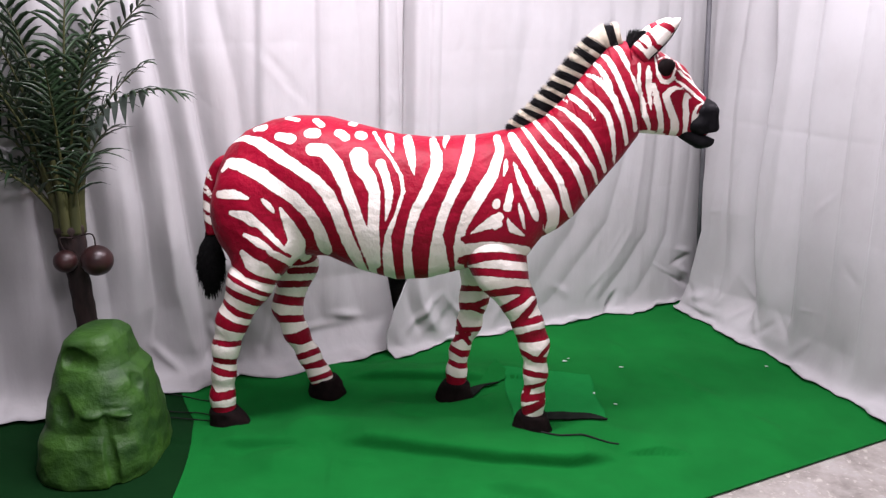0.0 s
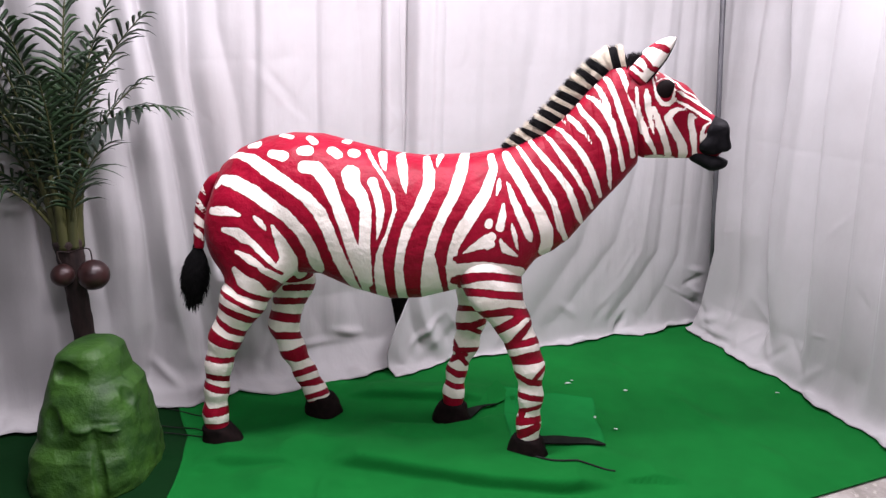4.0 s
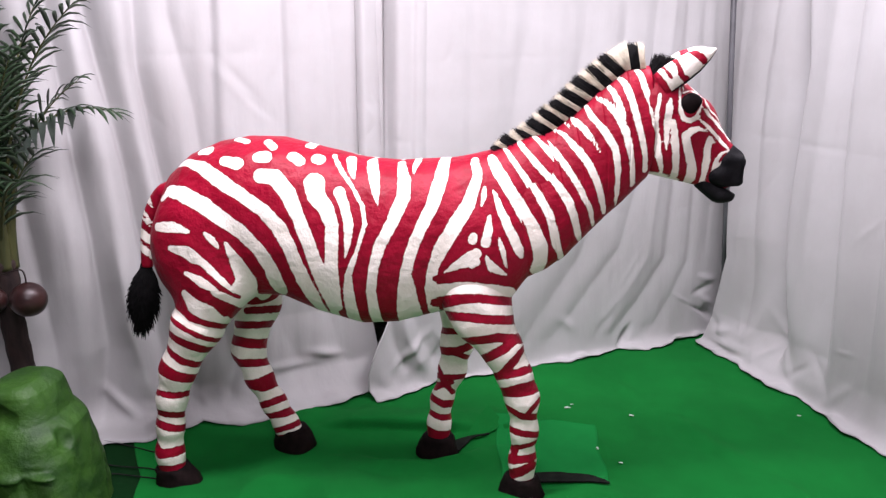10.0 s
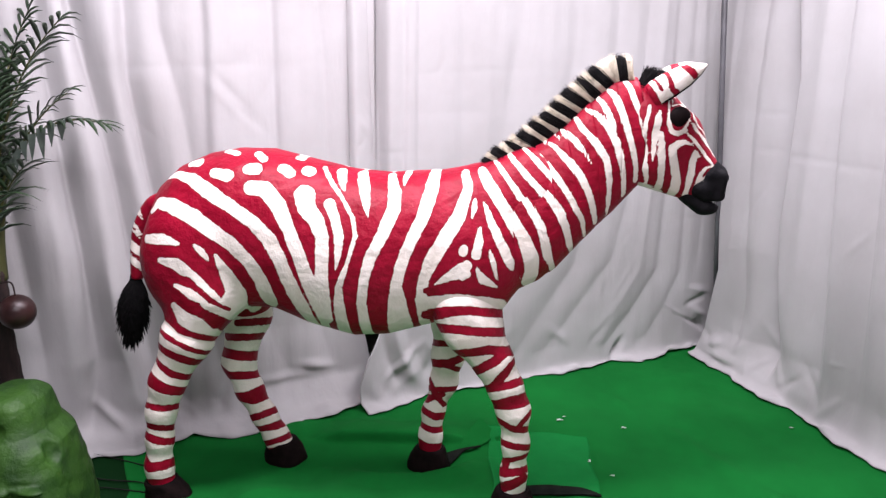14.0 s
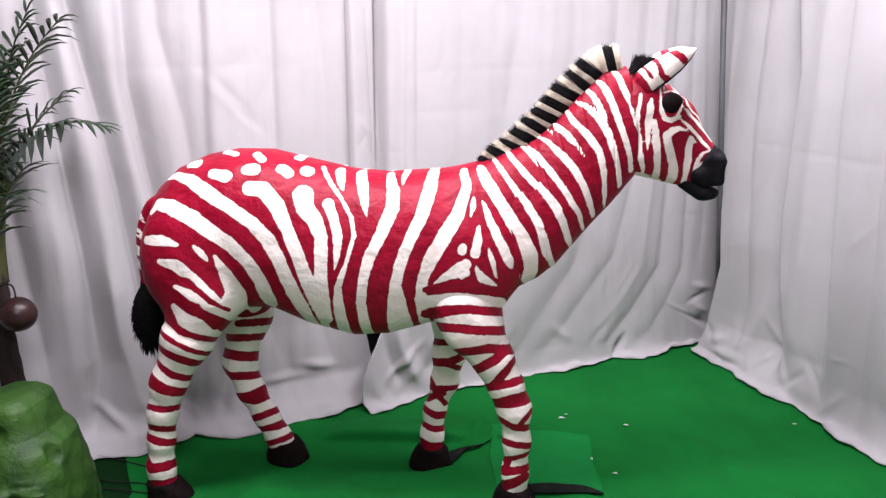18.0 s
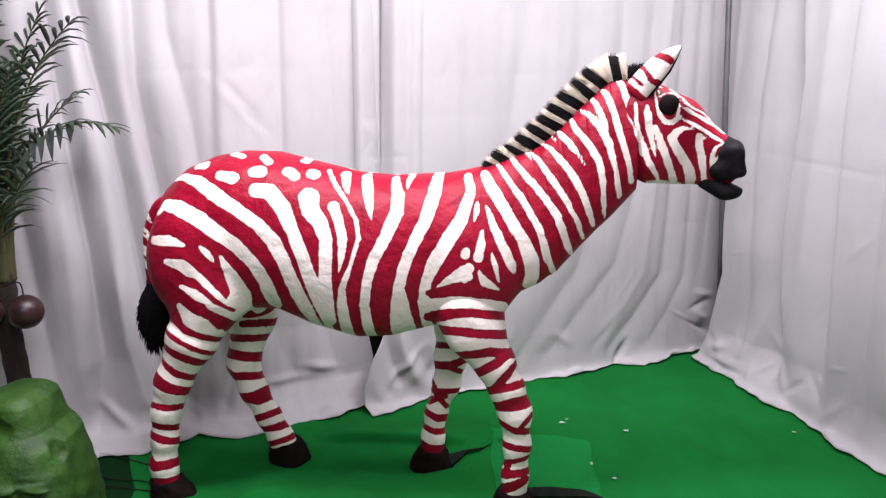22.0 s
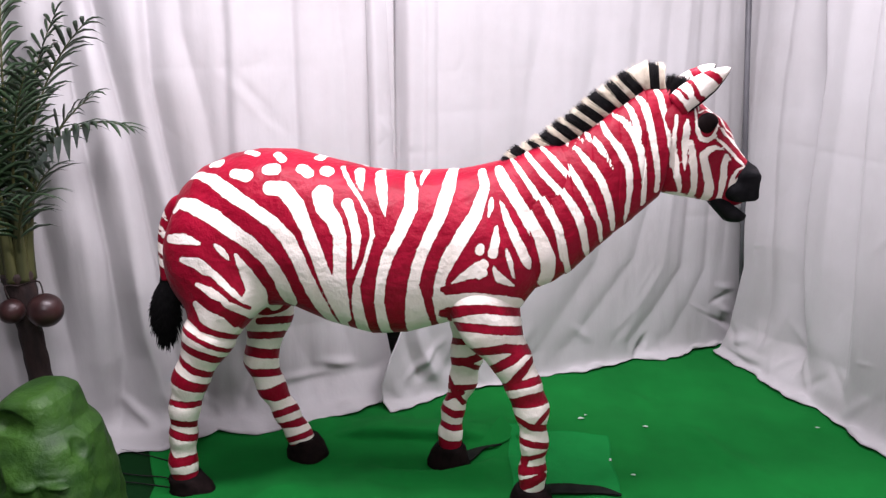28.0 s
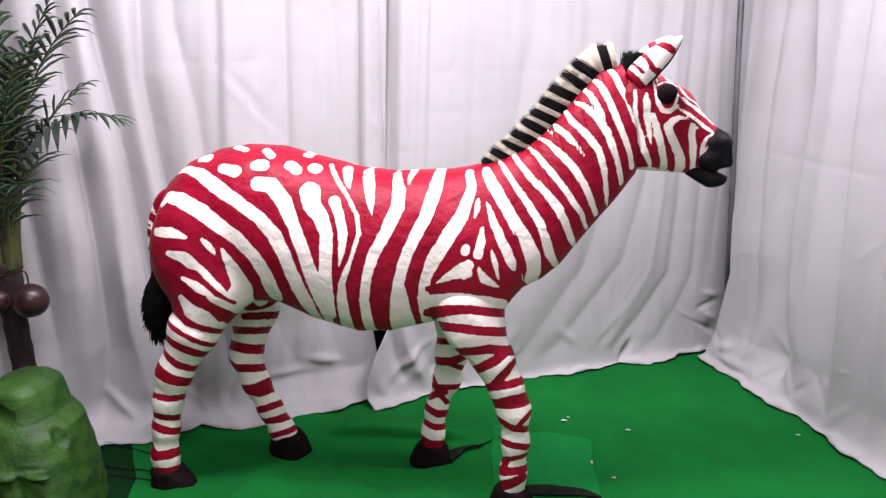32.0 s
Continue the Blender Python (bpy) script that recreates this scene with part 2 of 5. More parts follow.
def f_body(P):
    d = f_torso(P)
    for s in (-1, 1):
        d = smin(d, f_ell(P, (-0.845, s * 0.110, 0.92), (0.180, 0.115, 0.22)), 0.04)
        d = smin(d, f_ell(P, (0.10, s * 0.085, 0.93), (0.15, 0.105, 0.20)), 0.06)
    d = smin(d, f_cone(P, (-0.80, -0.112, 0.80), (-0.862, -0.135, 0.675), 0.118, 0.090), 0.05)
    d = smin(d, f_cone(P, (-0.76, 0.112, 0.80), (-0.755, 0.135, 0.68), 0.118, 0.090), 0.05)
    d = smin(d, f_cone(P, (0.14, 0, 1.06), (0.30, 0, 1.16), 0.185, 0.165, 0.70), 0.06)
    return smin(d, f_cone(P, (0.12, 0, 0.95), (0.24, 0, 0.98), 0.17, 0.12, 0.85), 0.05)


NEAR_HIND = [(-0.845, -0.125, 0.72, 0.066), (-0.872, -0.137, 0.655, 0.084), (-0.955, -0.15, 0.48, 0.056), (-0.985, -0.155, 0.37, 0.046),
             (-1.000, -0.155, 0.26, 0.041), (-1.012, -0.155, 0.15, 0.042), (-1.005, -0.155, 0.045, 0.050)]
FAR_HIND = [(-0.755, 0.125, 0.72, 0.066), (-0.755, 0.14, 0.64, 0.084), (-0.81, 0.165, 0.43, 0.057), (-0.775, 0.17, 0.31, 0.047),
            (-0.72, 0.17, 0.20, 0.042), (-0.675, 0.17, 0.11, 0.042), (-0.648, 0.17, 0.05, 0.050)]
NEAR_FRONT = [(0.085, -0.045, 0.90, 0.100), (0.085, -0.076, 0.80, 0.114), (0.115, -0.098, 0.715, 0.094), (0.185, -0.10, 0.60, 0.063), (0.231, -0.095, 0.50, 0.054), (0.262, -0.09, 0.41, 0.052),
              (0.275, -0.085, 0.28, 0.041), (0.272, -0.08, 0.16, 0.040), (0.273, -0.08, 0.055, 0.047)]
FAR_FRONT = [(0.055, 0.055, 0.90, 0.10), (0.05, 0.09, 0.80, 0.112), (0.03, 0.14, 0.66, 0.076), (0.012, 0.165, 0.50, 0.055), (-0.005, 0.18, 0.38, 0.046),
             (-0.045, 0.18, 0.25, 0.036), (-0.055, 0.18, 0.15, 0.038), (-0.056, 0.18, 0.06, 0.046)]


def f_leg(rows):
    return lambda P: f_chain(P, rows, 1.0, 0.045)


def f_head(P):
    d = f_cone(P, (0.595, 0, 1.488), (0.685, 0, 1.458), 0.112, 0.096, 0.82)
    d = smin(d, f_cone(P, (0.695, 0, 1.452), (0.845, 0, 1.362), 0.080, 0.050, 0.85), 0.03)
    d = smin(d, f_cone(P, (0.635, 0, 1.387), (0.83, 0, 1.325), 0.116, 0.056, 0.68), 0.035)
    for s in (-1, 1):
        d = smin(d, f_ell(P, (0.640, s * 0.042, 1.405), (0.075, 0.045, 0.11)), 0.03)
        d = smin(d, f_ell(P, (0.680, s * 0.060, 1.520), (0.046, 0.032, 0.036)), 0.025)
    return d


def f_block(P, c, half, tilt, r):
    """A rounded block, tilted about y (degrees)."""
    q = P - np.array(c)
    a = math.radians(tilt)
    x, z = q[..., 0] * math.cos(a) - q[..., 2] * math.sin(a), q[..., 0] * math.sin(a) + q[..., 2] * math.cos(a)
    e = np.abs(np.stack([x, q[..., 1], z], -1)) - (np.array(half) - r)
    return np.linalg.norm(np.maximum(e, 0), axis=-1) + np.minimum(e.max(-1), 0) - r


def f_muzzle(P):
    d = f_block(P, (0.858, 0, 1.345), (0.038, 0.054, 0.050), -14, 0.018)
    d = smin(d, f_cone(P, (0.836, 0, 1.385), (0.858, 0, 1.378), 0.042, 0.038, 1.1), 0.02)
    d = smin(d, f_ell(P, (0.822, 0, 1.325), (0.046, 0.060, 0.040)), 0.02)
    for s in (-1, 1):
        d = smin(d, f_ell(P, (0.880, s * 0.034, 1.368), (0.016, 0.018, 0.024)), 0.012)
        d = -smin(-d, f_ell(P, (0.897, s * 0.038, 1.366), (0.012, 0.009, 0.013)), 0.006)
    return d


def f_jaw(P):
    d = f_cone(P, (0.790, 0, 1.290), (0.848, 0, 1.268), 0.028, 0.031, 1.3)
    d = smin(d, f_ell(P, (0.872, 0, 1.272), (0.033, 0.042, 0.027)), 0.02)
    return np.maximum(d, (P[..., 2] - 1.292) - 0.25 * (0.86 - P[..., 0]))


def net(f, lo, hi, h):
    """The zero surface of a distance field as vertices and quads (surface nets)."""
    axes = [np.arange(a, b + h, h) for a, b in zip(lo, hi)]
    G = np.stack(np.meshgrid(*axes, indexing="ij"), -1)
    v = f(G)
    n = np.array(v.shape) - 1
    inside = v < 0
    corner = [(i, j, k) for i in (0, 1) for j in (0, 1) for k in (0, 1)]
    cut = lambda a, c: a[c[0] : c[0] + n[0], c[1] : c[1] + n[1], c[2] : c[2] + n[2]]
    count = sum(cut(inside, c).astype(int) for c in corner)
    live = (count > 0) & (count < 8)
    acc, hits = np.zeros((*n, 3)), np.zeros(n)
    for a in corner:
        for b in corner:
            if sum(q - p for p, q in zip(a, b)) == 1 and all(q >= p for p, q in zip(a, b)):
                va, vb = cut(v, a), cut(v, b)
                cross = (va < 0) != (vb < 0)
                t = np.where(cross, va / np.where(cross, va - vb, 1), 0)[..., None]
                acc += np.where(cross[..., None], np.array(a) + t * (np.array(b) - np.array(a)), 0)
                hits += cross
    index = -np.ones(n, int)
    index[live] = np.arange(live.sum())
    where = np.argwhere(live)
    verts = np.array(lo) + h * (where + acc[live] / hits[live][:, None])
    for _ in range(2):  # settle onto the true surface
        e = 1e-3
        val = f(verts)
        g = np.stack([(f(verts + e * np.eye(3)[i]) - val) / e for i in range(3)], -1)
        verts = verts - (val / np.maximum((g * g).sum(-1), 0.2))[:, None].clip(-h, h) * g
    quads = []
    for ax in range(3):
        s0 = [slice(1, n[i]) for i in range(3)]
        s1 = list(s0)
        s0[ax], s1[ax] = slice(0, n[ax]), slice(1, n[ax] + 1)
        A, B = inside[tuple(s0)], inside[tuple(s1)]
        u, w = [i for i in range(3) if i != ax]
        for flip, mask in ((False, A & ~B), (True, ~A & B)):
            c = np.argwhere(mask)
            for i in range(3):
                if i != ax:
                    c[:, i] += 1
            def at(du, dw):
                d = c.copy()
                d[:, u] -= du
                d[:, w] -= dw
                return index[tuple(d.T)]
            q = np.stack([at(1, 1), at(0, 1), at(0, 0), at(1, 0)], -1)
            if flip == (ax != 1):
                q = q[:, ::-1]
            quads.append(q)
    quads = np.concatenate(quads)
    return verts, quads[(quads >= 0).all(1)]


# neck: the line of the crest, the line of the throat, and the half width, from the shoulders up
CREST = [(0.06, 1.215), (0.153, 1.247), (0.235, 1.313), (0.315, 1.400), (0.390, 1.510), (0.455, 1.592), (0.520, 1.612)]
THROAT = [(0.24, 0.80), (0.337, 0.884), (0.391, 0.936), (0.446, 1.019), (0.500, 1.099), (0.554, 1.175), (0.605, 1.262)]
NECK_W = [0.150, 0.142, 0.132, 0.118, 0.104, 0.096, 0.088]


def neck_ring(s, inset=0.0, n=72):
    """A ring round the neck; s from 0 at the shoulders to 1 at the poll."""
    k = np.linspace(0, 1, 7)
    at = lambda rows, i: np.interp(s, k, [r[i] for r in rows])
    top, low = np.array((at(CREST, 0), at(CREST, 1))), np.array((at(THROAT, 0), at(THROAT, 1)))
    w = np.interp(s, k, NECK_W) - inset
    mid, half = (top + low) / 2, (top - low) / 2
    half = half * (1 - inset / np.linalg.norm(half))
    a = np.linspace(0, 2 * np.pi, n, endpoint=False)
    c, d = np.cos(a), np.sin(a)
    c2, d2 = np.sign(c) * np.abs(c) ** 0.93, np.sign(d) * np.abs(d) ** 0.93
    # narrower at the crest than at the throat
    w2 = w * (1 - 0.16 * c)
    bow = 0.012 * (1 - c * c)
    along = np.array((half[1], -half[0])) / np.linalg.norm(half)
    xz = mid + np.outer(c2, half) + np.outer(bow, along)
    return np.stack([xz[:, 0], w2 * d2, xz[:, 1]], -1)


# ---- the painted stripes: strokes of x, slanted height, half width along each part's side ----
STROKES = {}


def stroke(part_name, white, *nums):
    STROKES.setdefault(part_name, []).append((white, np.array(nums).reshape(-1, 3)))


stroke("body", True, -0.850, 1.227, 0.013, -0.812, 1.229, 0.0165)
stroke("body", True, -0.742, 1.189, 0.0165, -0.694, 1.179, 0.0215)
stroke("body", True, -0.626, 1.206, 0.0200, -0.603, 1.205, 0.0210)
stroke("body", True, -0.518, 1.213, 0.0170, -0.493, 1.196, 0.0170)
stroke("body", True, -0.441, 1.209, 0.0180, -0.431, 1.206, 0.0180)
stroke("body", True, -0.734, 1.278, 0.0085, -0.684, 1.264, 0.0100)
stroke("body", True, -0.616, 1.265, 0.0110, -0.585, 1.243, 0.0120)
stroke("body", True, -0.486, 1.261, 0.0095, -0.471, 1.258, 0.0095)
stroke("body", True, -0.949, 1.178, 0.0064, -0.884, 1.184, 0.0134, -0.821, 1.166, 0.0211, -0.757, 1.126, 0.0251, -0.669, 1.070, 0.0222, -0.595, 1.021, 0.0221, -0.545, 0.966, 0.0263, -0.513, 0.902, 0.0234, -0.488, 0.827, 0.0249, -0.457, 0.741, 0.0262, -0.428, 0.670, 0.018)
stroke("body", True, -0.960, 1.053, 0.0089, -0.936, 1.083, 0.0196, -0.878, 1.073, 0.0263, -0.798, 1.034, 0.0268, -0.734, 0.989, 0.0258, -0.670, 0.944, 0.0236, -0.617, 0.889, 0.0223, -0.584, 0.824, 0.0251, -0.571, 0.757, 0.0274)
stroke("body", True, -0.965, 0.955, 0.016, -0.900, 0.955, 0.0192, -0.847, 0.942, 0.0069)
stroke("body", True, -0.792, 0.939, 0.0052, -0.770, 0.916, 0.013, -0.749, 0.889, 0.0035)
stroke("body", True, -0.724, 0.904, 0.0069, -0.698, 0.848, 0.0217, -0.674, 0.782, 0.0299, -0.699, 0.715, 0.0333, -0.695, 0.677, 0.0192)
stroke("body", True, -0.911, 0.883, 0.011, -0.853, 0.871, 0.0218, -0.800, 0.825, 0.02, -0.747, 0.774, 0.0157, -0.708, 0.737, 0.0044)
stroke("body", True, -0.862, 0.799, 0.0079, -0.819, 0.776, 0.0157, -0.757, 0.735, 0.0184, -0.709, 0.692, 0.0089)
stroke("body", True, -0.877, 0.726, 0.0133, -0.844, 0.683, 0.0266, -0.783, 0.650, 0.032, -0.776, 0.619, 0.0294)
stroke("body", True, -0.609, 1.139, 0.0248, -0.563, 1.136, 0.0264, -0.515, 1.080, 0.0262, -0.481, 1.006, 0.0219, -0.447, 0.913, 0.0228, -0.416, 0.810, 0.0248, -0.391, 0.724, 0.0209, -0.388, 0.649, 0.0118)
stroke("body", True, -0.436, 1.123, 0.0331, -0.425, 1.079, 0.0296, -0.391, 1.033, 0.0253, -0.371, 0.982, 0.0219, -0.371, 0.907, 0.0211, -0.376, 0.831, 0.0221, -0.377, 0.764, 0.0258, -0.376, 0.704, 0.0219)
stroke("body", True, -0.352, 1.092, 0.0194, -0.333, 1.050, 0.0151, -0.317, 0.984, 0.016, -0.320, 0.918, 0.0101, -0.329, 0.870, 0.0025)
stroke("body", True, -0.391, 1.226, 0.0061, -0.351, 1.162, 0.0073, -0.313, 1.113, 0.0055, -0.274, 1.046, 0.0067, -0.265, 0.989, 0.0075, -0.287, 0.904, 0.0059, -0.320, 0.817, 0.011, -0.324, 0.759, 0.018, -0.322, 0.680, 0.022, -0.324, 0.626, 0.0254)
stroke("body", True, -0.334, 1.214, 0.0157, -0.322, 1.174, 0.012, -0.312, 1.143, 0.0026)
stroke("body", True, -0.264, 1.207, 0.0174, -0.249, 1.157, 0.018, -0.235, 1.096, 0.0118, -0.227, 1.053, 0.0025)
stroke("body", True, -0.167, 1.206, 0.0131, -0.147, 1.140, 0.0213, -0.146, 1.080, 0.0219, -0.177, 0.997, 0.0201, -0.216, 0.916, 0.0185, -0.238, 0.839, 0.0161, -0.248, 0.762, 0.0163, -0.246, 0.683, 0.0184, -0.244, 0.629, 0.019)
stroke("body", True, -0.115, 1.220, 0.0114, -0.120, 1.183, 0.0069, -0.120, 1.164, 0.0017)
stroke("body", True, -0.023, 1.242, 0.016, -0.028, 1.154, 0.0221, -0.052, 1.054, 0.021, -0.086, 0.977, 0.0193, -0.116, 0.901, 0.0185, -0.133, 0.824, 0.0186, -0.132, 0.757, 0.0318, -0.129, 0.687, 0.0405, -0.141, 0.653, 0.0317)
stroke("body", True, 0.076, 1.221, 0.013, 0.090, 1.168, 0.0162, 0.066, 1.068, 0.0219, 0.023, 0.990, 0.0243, -0.020, 0.914, 0.0227, -0.046, 0.847, 0.0169, -0.054, 0.779, 0.0189, -0.048, 0.688, 0.0179)
stroke("body", True, 0.113, 1.128, 0.0042, 0.113, 1.094, 0.0093, 0.105, 1.062, 0.0025)
stroke("body", True, 0.084, 0.959, 0.0126, 0.081, 0.947, 0.0143)
stroke("body", True, 0.133, 1.032, 0.0042, 0.131, 0.985, 0.0135, 0.124, 0.937, 0.0143)
stroke("body", True, 0.143, 1.115, 0.0034, 0.167, 1.053, 0.0127, 0.202, 0.979, 0.0161, 0.229, 0.924, 0.0162, 0.238, 0.901, 0.0094)
stroke("body", True, 0.166, 0.958, 0.0034, 0.180, 0.912, 0.0093, 0.192, 0.860, 0.0034)
stroke("body", True, -0.008, 0.834, 0.0025, 0.037, 0.861, 0.0169, 0.082, 0.889, 0.0236, 0.095, 0.903, 0.0168)
stroke("body", True, 0.083, 0.865, 0.0127, 0.096, 0.875, 0.0126)
stroke("body", True, 0.127, 0.895, 0.0051, 0.147, 0.858, 0.0161, 0.191, 0.836, 0.0051)
stroke("body", True, 0.132, 1.231, 0.013, 0.169, 1.160, 0.0188, 0.222, 1.076, 0.0204, 0.264, 1.003, 0.0206, 0.292, 0.919, 0.0279, 0.285, 0.871, 0.0177)
stroke("body", True, -0.030, 0.771, 0.0216, 0.072, 0.784, 0.0232, 0.206, 0.775, 0.0192)
stroke("body", False, -0.036, 0.813, 0.012, 0.054, 0.838, 0.0136, 0.118, 0.837, 0.0136, 0.216, 0.807, 0.0122, 0.248, 0.778, 0.0098)
stroke("body", False, -0.043, 0.726, 0.0149, -0.019, 0.728, 0.0193, 0.037, 0.744, 0.0165, 0.111, 0.751, 0.013, 0.211, 0.742, 0.0133)
stroke("body", False, -0.878, 0.772, 0.0062, -0.790, 0.730, 0.0105, -0.754, 0.656, 0.0096)
stroke("body", False, -0.889, 0.829, 0.0088, -0.817, 0.821, 0.0096, -0.748, 0.750, 0.0096, -0.705, 0.721, 0.0071)
stroke("nearfront", False, -0.068, 0.807, 0.0136, 0.055, 0.839, 0.0152, 0.119, 0.837, 0.0152, 0.220, 0.808, 0.0147, 0.264, 0.757, 0.0126)
stroke("nearfront", False, -0.069, 0.843, 0.0232, 0.054, 0.874, 0.0255, 0.118, 0.873, 0.0255, 0.236, 0.847, 0.0232)
stroke("nearfront", False, -0.075, 0.721, 0.0179, -0.019, 0.729, 0.0226, 0.036, 0.744, 0.0192, 0.110, 0.752, 0.0151, 0.231, 0.739, 0.0158)
stroke("nearfront", False, -0.035, 0.681, 0.0179, 0.076, 0.684, 0.0162, 0.235, 0.675, 0.0169)
stroke("nearfront", False, 0.060, 0.593, 0.0156, 0.173, 0.616, 0.0165, 0.268, 0.606, 0.0182)
stroke("nearfront", False, 0.110, 0.520, 0.016, 0.185, 0.570, 0.0177, 0.250, 0.619, 0.0127)
stroke("nearfront", False, 0.160, 0.453, 0.0096, 0.217, 0.515, 0.0157, 0.260, 0.575, 0.0094)
stroke("nearfront", False, 0.158, 0.464, 0.015, 0.327, 0.511, 0.0152)
stroke("nearfront", False, 0.172, 0.402, 0.0163, 0.261, 0.424, 0.0257, 0.354, 0.445, 0.024)
stroke("nearfront", False, 0.197, 0.355, 0.0108, 0.268, 0.321, 0.0141, 0.349, 0.315, 0.0132)
stroke("nearfront", False, 0.282, 0.332, 0.0097, 0.323, 0.383, 0.0097)
stroke("nearfront", False, 0.200, 0.264, 0.0133, 0.350, 0.243, 0.0122)
stroke("nearfront", False, 0.190, 0.172, 0.0113, 0.344, 0.227, 0.01)
stroke("nearfront", False, 0.196, 0.135, 0.0193, 0.359, 0.167, 0.0135)
stroke("nearfront", False, 0.245, 0.190, 0.0133, 0.239, 0.156, 0.01)
stroke("nearfront", False, 0.186, 0.053, 0.0231, 0.306, 0.125, 0.018)
stroke("nearfront", False, 0.186, 0.018, 0.0279, 0.362, 0.048, 0.0278)
stroke("nearhind", False, -0.973, 0.695, 0.0085, -0.909, 0.676, 0.0118, -0.862, 0.640, 0.0125, -0.798, 0.618, 0.0125, -0.709, 0.585, 0.0110)
stroke("nearhind", False, -0.965, 0.642, 0.0085, -0.837, 0.577, 0.0105, -0.757, 0.534, 0.0095)
stroke("nearhind", False, -0.977, 0.587, 0.0112, -0.867, 0.537, 0.017, -0.787, 0.500, 0.0143)
stroke("nearhind", False, -0.997, 0.541, 0.0092, -0.910, 0.477, 0.0152, -0.837, 0.448, 0.0114)
stroke("nearhind", False, -1.035, 0.471, 0.0283, -0.948, 0.425, 0.0225, -0.871, 0.399, 0.0167)
stroke("nearhind", False, -1.048, 0.354, 0.0105, -0.952, 0.343, 0.0134, -0.889, 0.348, 0.0104)
stroke("nearhind", False, -1.055, 0.279, 0.0116, -0.912, 0.257, 0.0139)
stroke("nearhind", False, -1.066, 0.243, 0.015, -0.983, 0.216, 0.0158, -0.921, 0.200, 0.015)
stroke("nearhind", False, -1.085, 0.159, 0.0293, -1.027, 0.107, 0.0204, -0.936, 0.124, 0.0174)
stroke("nearhind", False, -1.082, 0.043, 0.012, -0.931, 0.052, 0.0165)
stroke("nearhind", False, -1.077, -0.020, 0.0266, -0.920, 0.024, 0.0267)
stroke("farhind", False, -0.761, 0.651, 0.0149, -0.596, 0.664, 0.0152)
stroke("farhind", False, -0.822, 0.589, 0.0163, -0.638, 0.597, 0.0143)
stroke("farhind", False, -0.894, 0.527, 0.0214, -0.695, 0.505, 0.0224)
stroke("farhind", False, -0.918, 0.474, 0.0249, -0.834, 0.426, 0.019, -0.724, 0.430, 0.0159)
stroke("farhind", False, -0.860, 0.333, 0.0102, -0.748, 0.335, 0.0304, -0.686, 0.366, 0.0339)
stroke("farhind", False, -0.789, 0.231, 0.0149, -0.634, 0.295, 0.0149)
stroke("farhind", False, -0.769, 0.191, 0.0114, -0.664, 0.214, 0.0171, -0.583, 0.246, 0.0161)
stroke("farhind", False, -0.719, 0.131, 0.0126, -0.574, 0.186, 0.0127)
stroke("farhind", False, -0.735, 0.083, 0.0232, -0.554, 0.135, 0.0199)
stroke("farfront", False, -0.085, 0.596, 0.0139, 0.109, 0.606, 0.0137)
stroke("farfront", False, -0.099, 0.511, 0.0163, 0.016, 0.521, 0.0171, 0.104, 0.560, 0.0139)
stroke("farfront", False, 0.006, 0.515, 0.0137, 0.062, 0.489, 0.0103)
stroke("farfront", False, -0.057, 0.446, 0.0081, -0.033, 0.385, 0.014, 0.000, 0.341, 0.0105)
stroke("farfront", False, -0.075, 0.406, 0.0118, 0.065, 0.413, 0.0117)
stroke("farfront", False, -0.071, 0.359, 0.0154, -0.006, 0.387, 0.0116)
stroke("farfront", False, -0.115, 0.333, 0.0107, -0.036, 0.292, 0.0165, 0.039, 0.289, 0.018)
stroke("farfront", False, -0.137, 0.270, 0.0108, -0.050, 0.234, 0.0143, 0.030, 0.231, 0.0132)
stroke("farfront", False, -0.147, 0.192, 0.0145, -0.059, 0.151, 0.0266, 0.025, 0.146, 0.027)
stroke("neck", True, 0.126, 1.220, 0.0074, 0.148, 1.186, 0.0146, 0.190, 1.122, 0.0165, 0.230, 1.065, 0.0179, 0.270, 1.003, 0.0202, 0.297, 0.945, 0.0263, 0.305, 0.900, 0.0222, 0.297, 0.868, 0.0225)
stroke("neck", True, 0.170, 1.270, 0.0053, 0.200, 1.223, 0.0087, 0.240, 1.163, 0.0101, 0.280, 1.106, 0.0122, 0.313, 1.058, 0.0137, 0.336, 1.001, 0.0145, 0.351, 0.958, 0.0162, 0.374, 0.929, 0.0113)
stroke("neck", True, 0.209, 1.302, 0.0045, 0.233, 1.264, 0.0095, 0.276, 1.209, 0.0108, 0.322, 1.161, 0.0122, 0.365, 1.114, 0.0144, 0.392, 1.065, 0.0123, 0.417, 1.017, 0.0118, 0.434, 0.997, 0.0061)
stroke("neck", True, 0.244, 1.330, 0.0037, 0.277, 1.297, 0.0073, 0.323, 1.242, 0.01, 0.361, 1.200, 0.0107, 0.398, 1.153, 0.0101, 0.436, 1.107, 0.0095, 0.462, 1.063, 0.0067)
stroke("neck", True, 0.267, 1.362, 0.0037, 0.310, 1.337, 0.008, 0.362, 1.288, 0.0115, 0.408, 1.240, 0.0122, 0.445, 1.187, 0.0116, 0.474, 1.133, 0.0103, 0.490, 1.110, 0.0082)
stroke("neck", True, 0.318, 1.411, 0.0037, 0.346, 1.378, 0.0101, 0.378, 1.348, 0.0108, 0.408, 1.319, 0.0064, 0.428, 1.292, 0.0018)
stroke("neck", True, 0.305, 1.386, 0.0022, 0.326, 1.363, 0.0036)
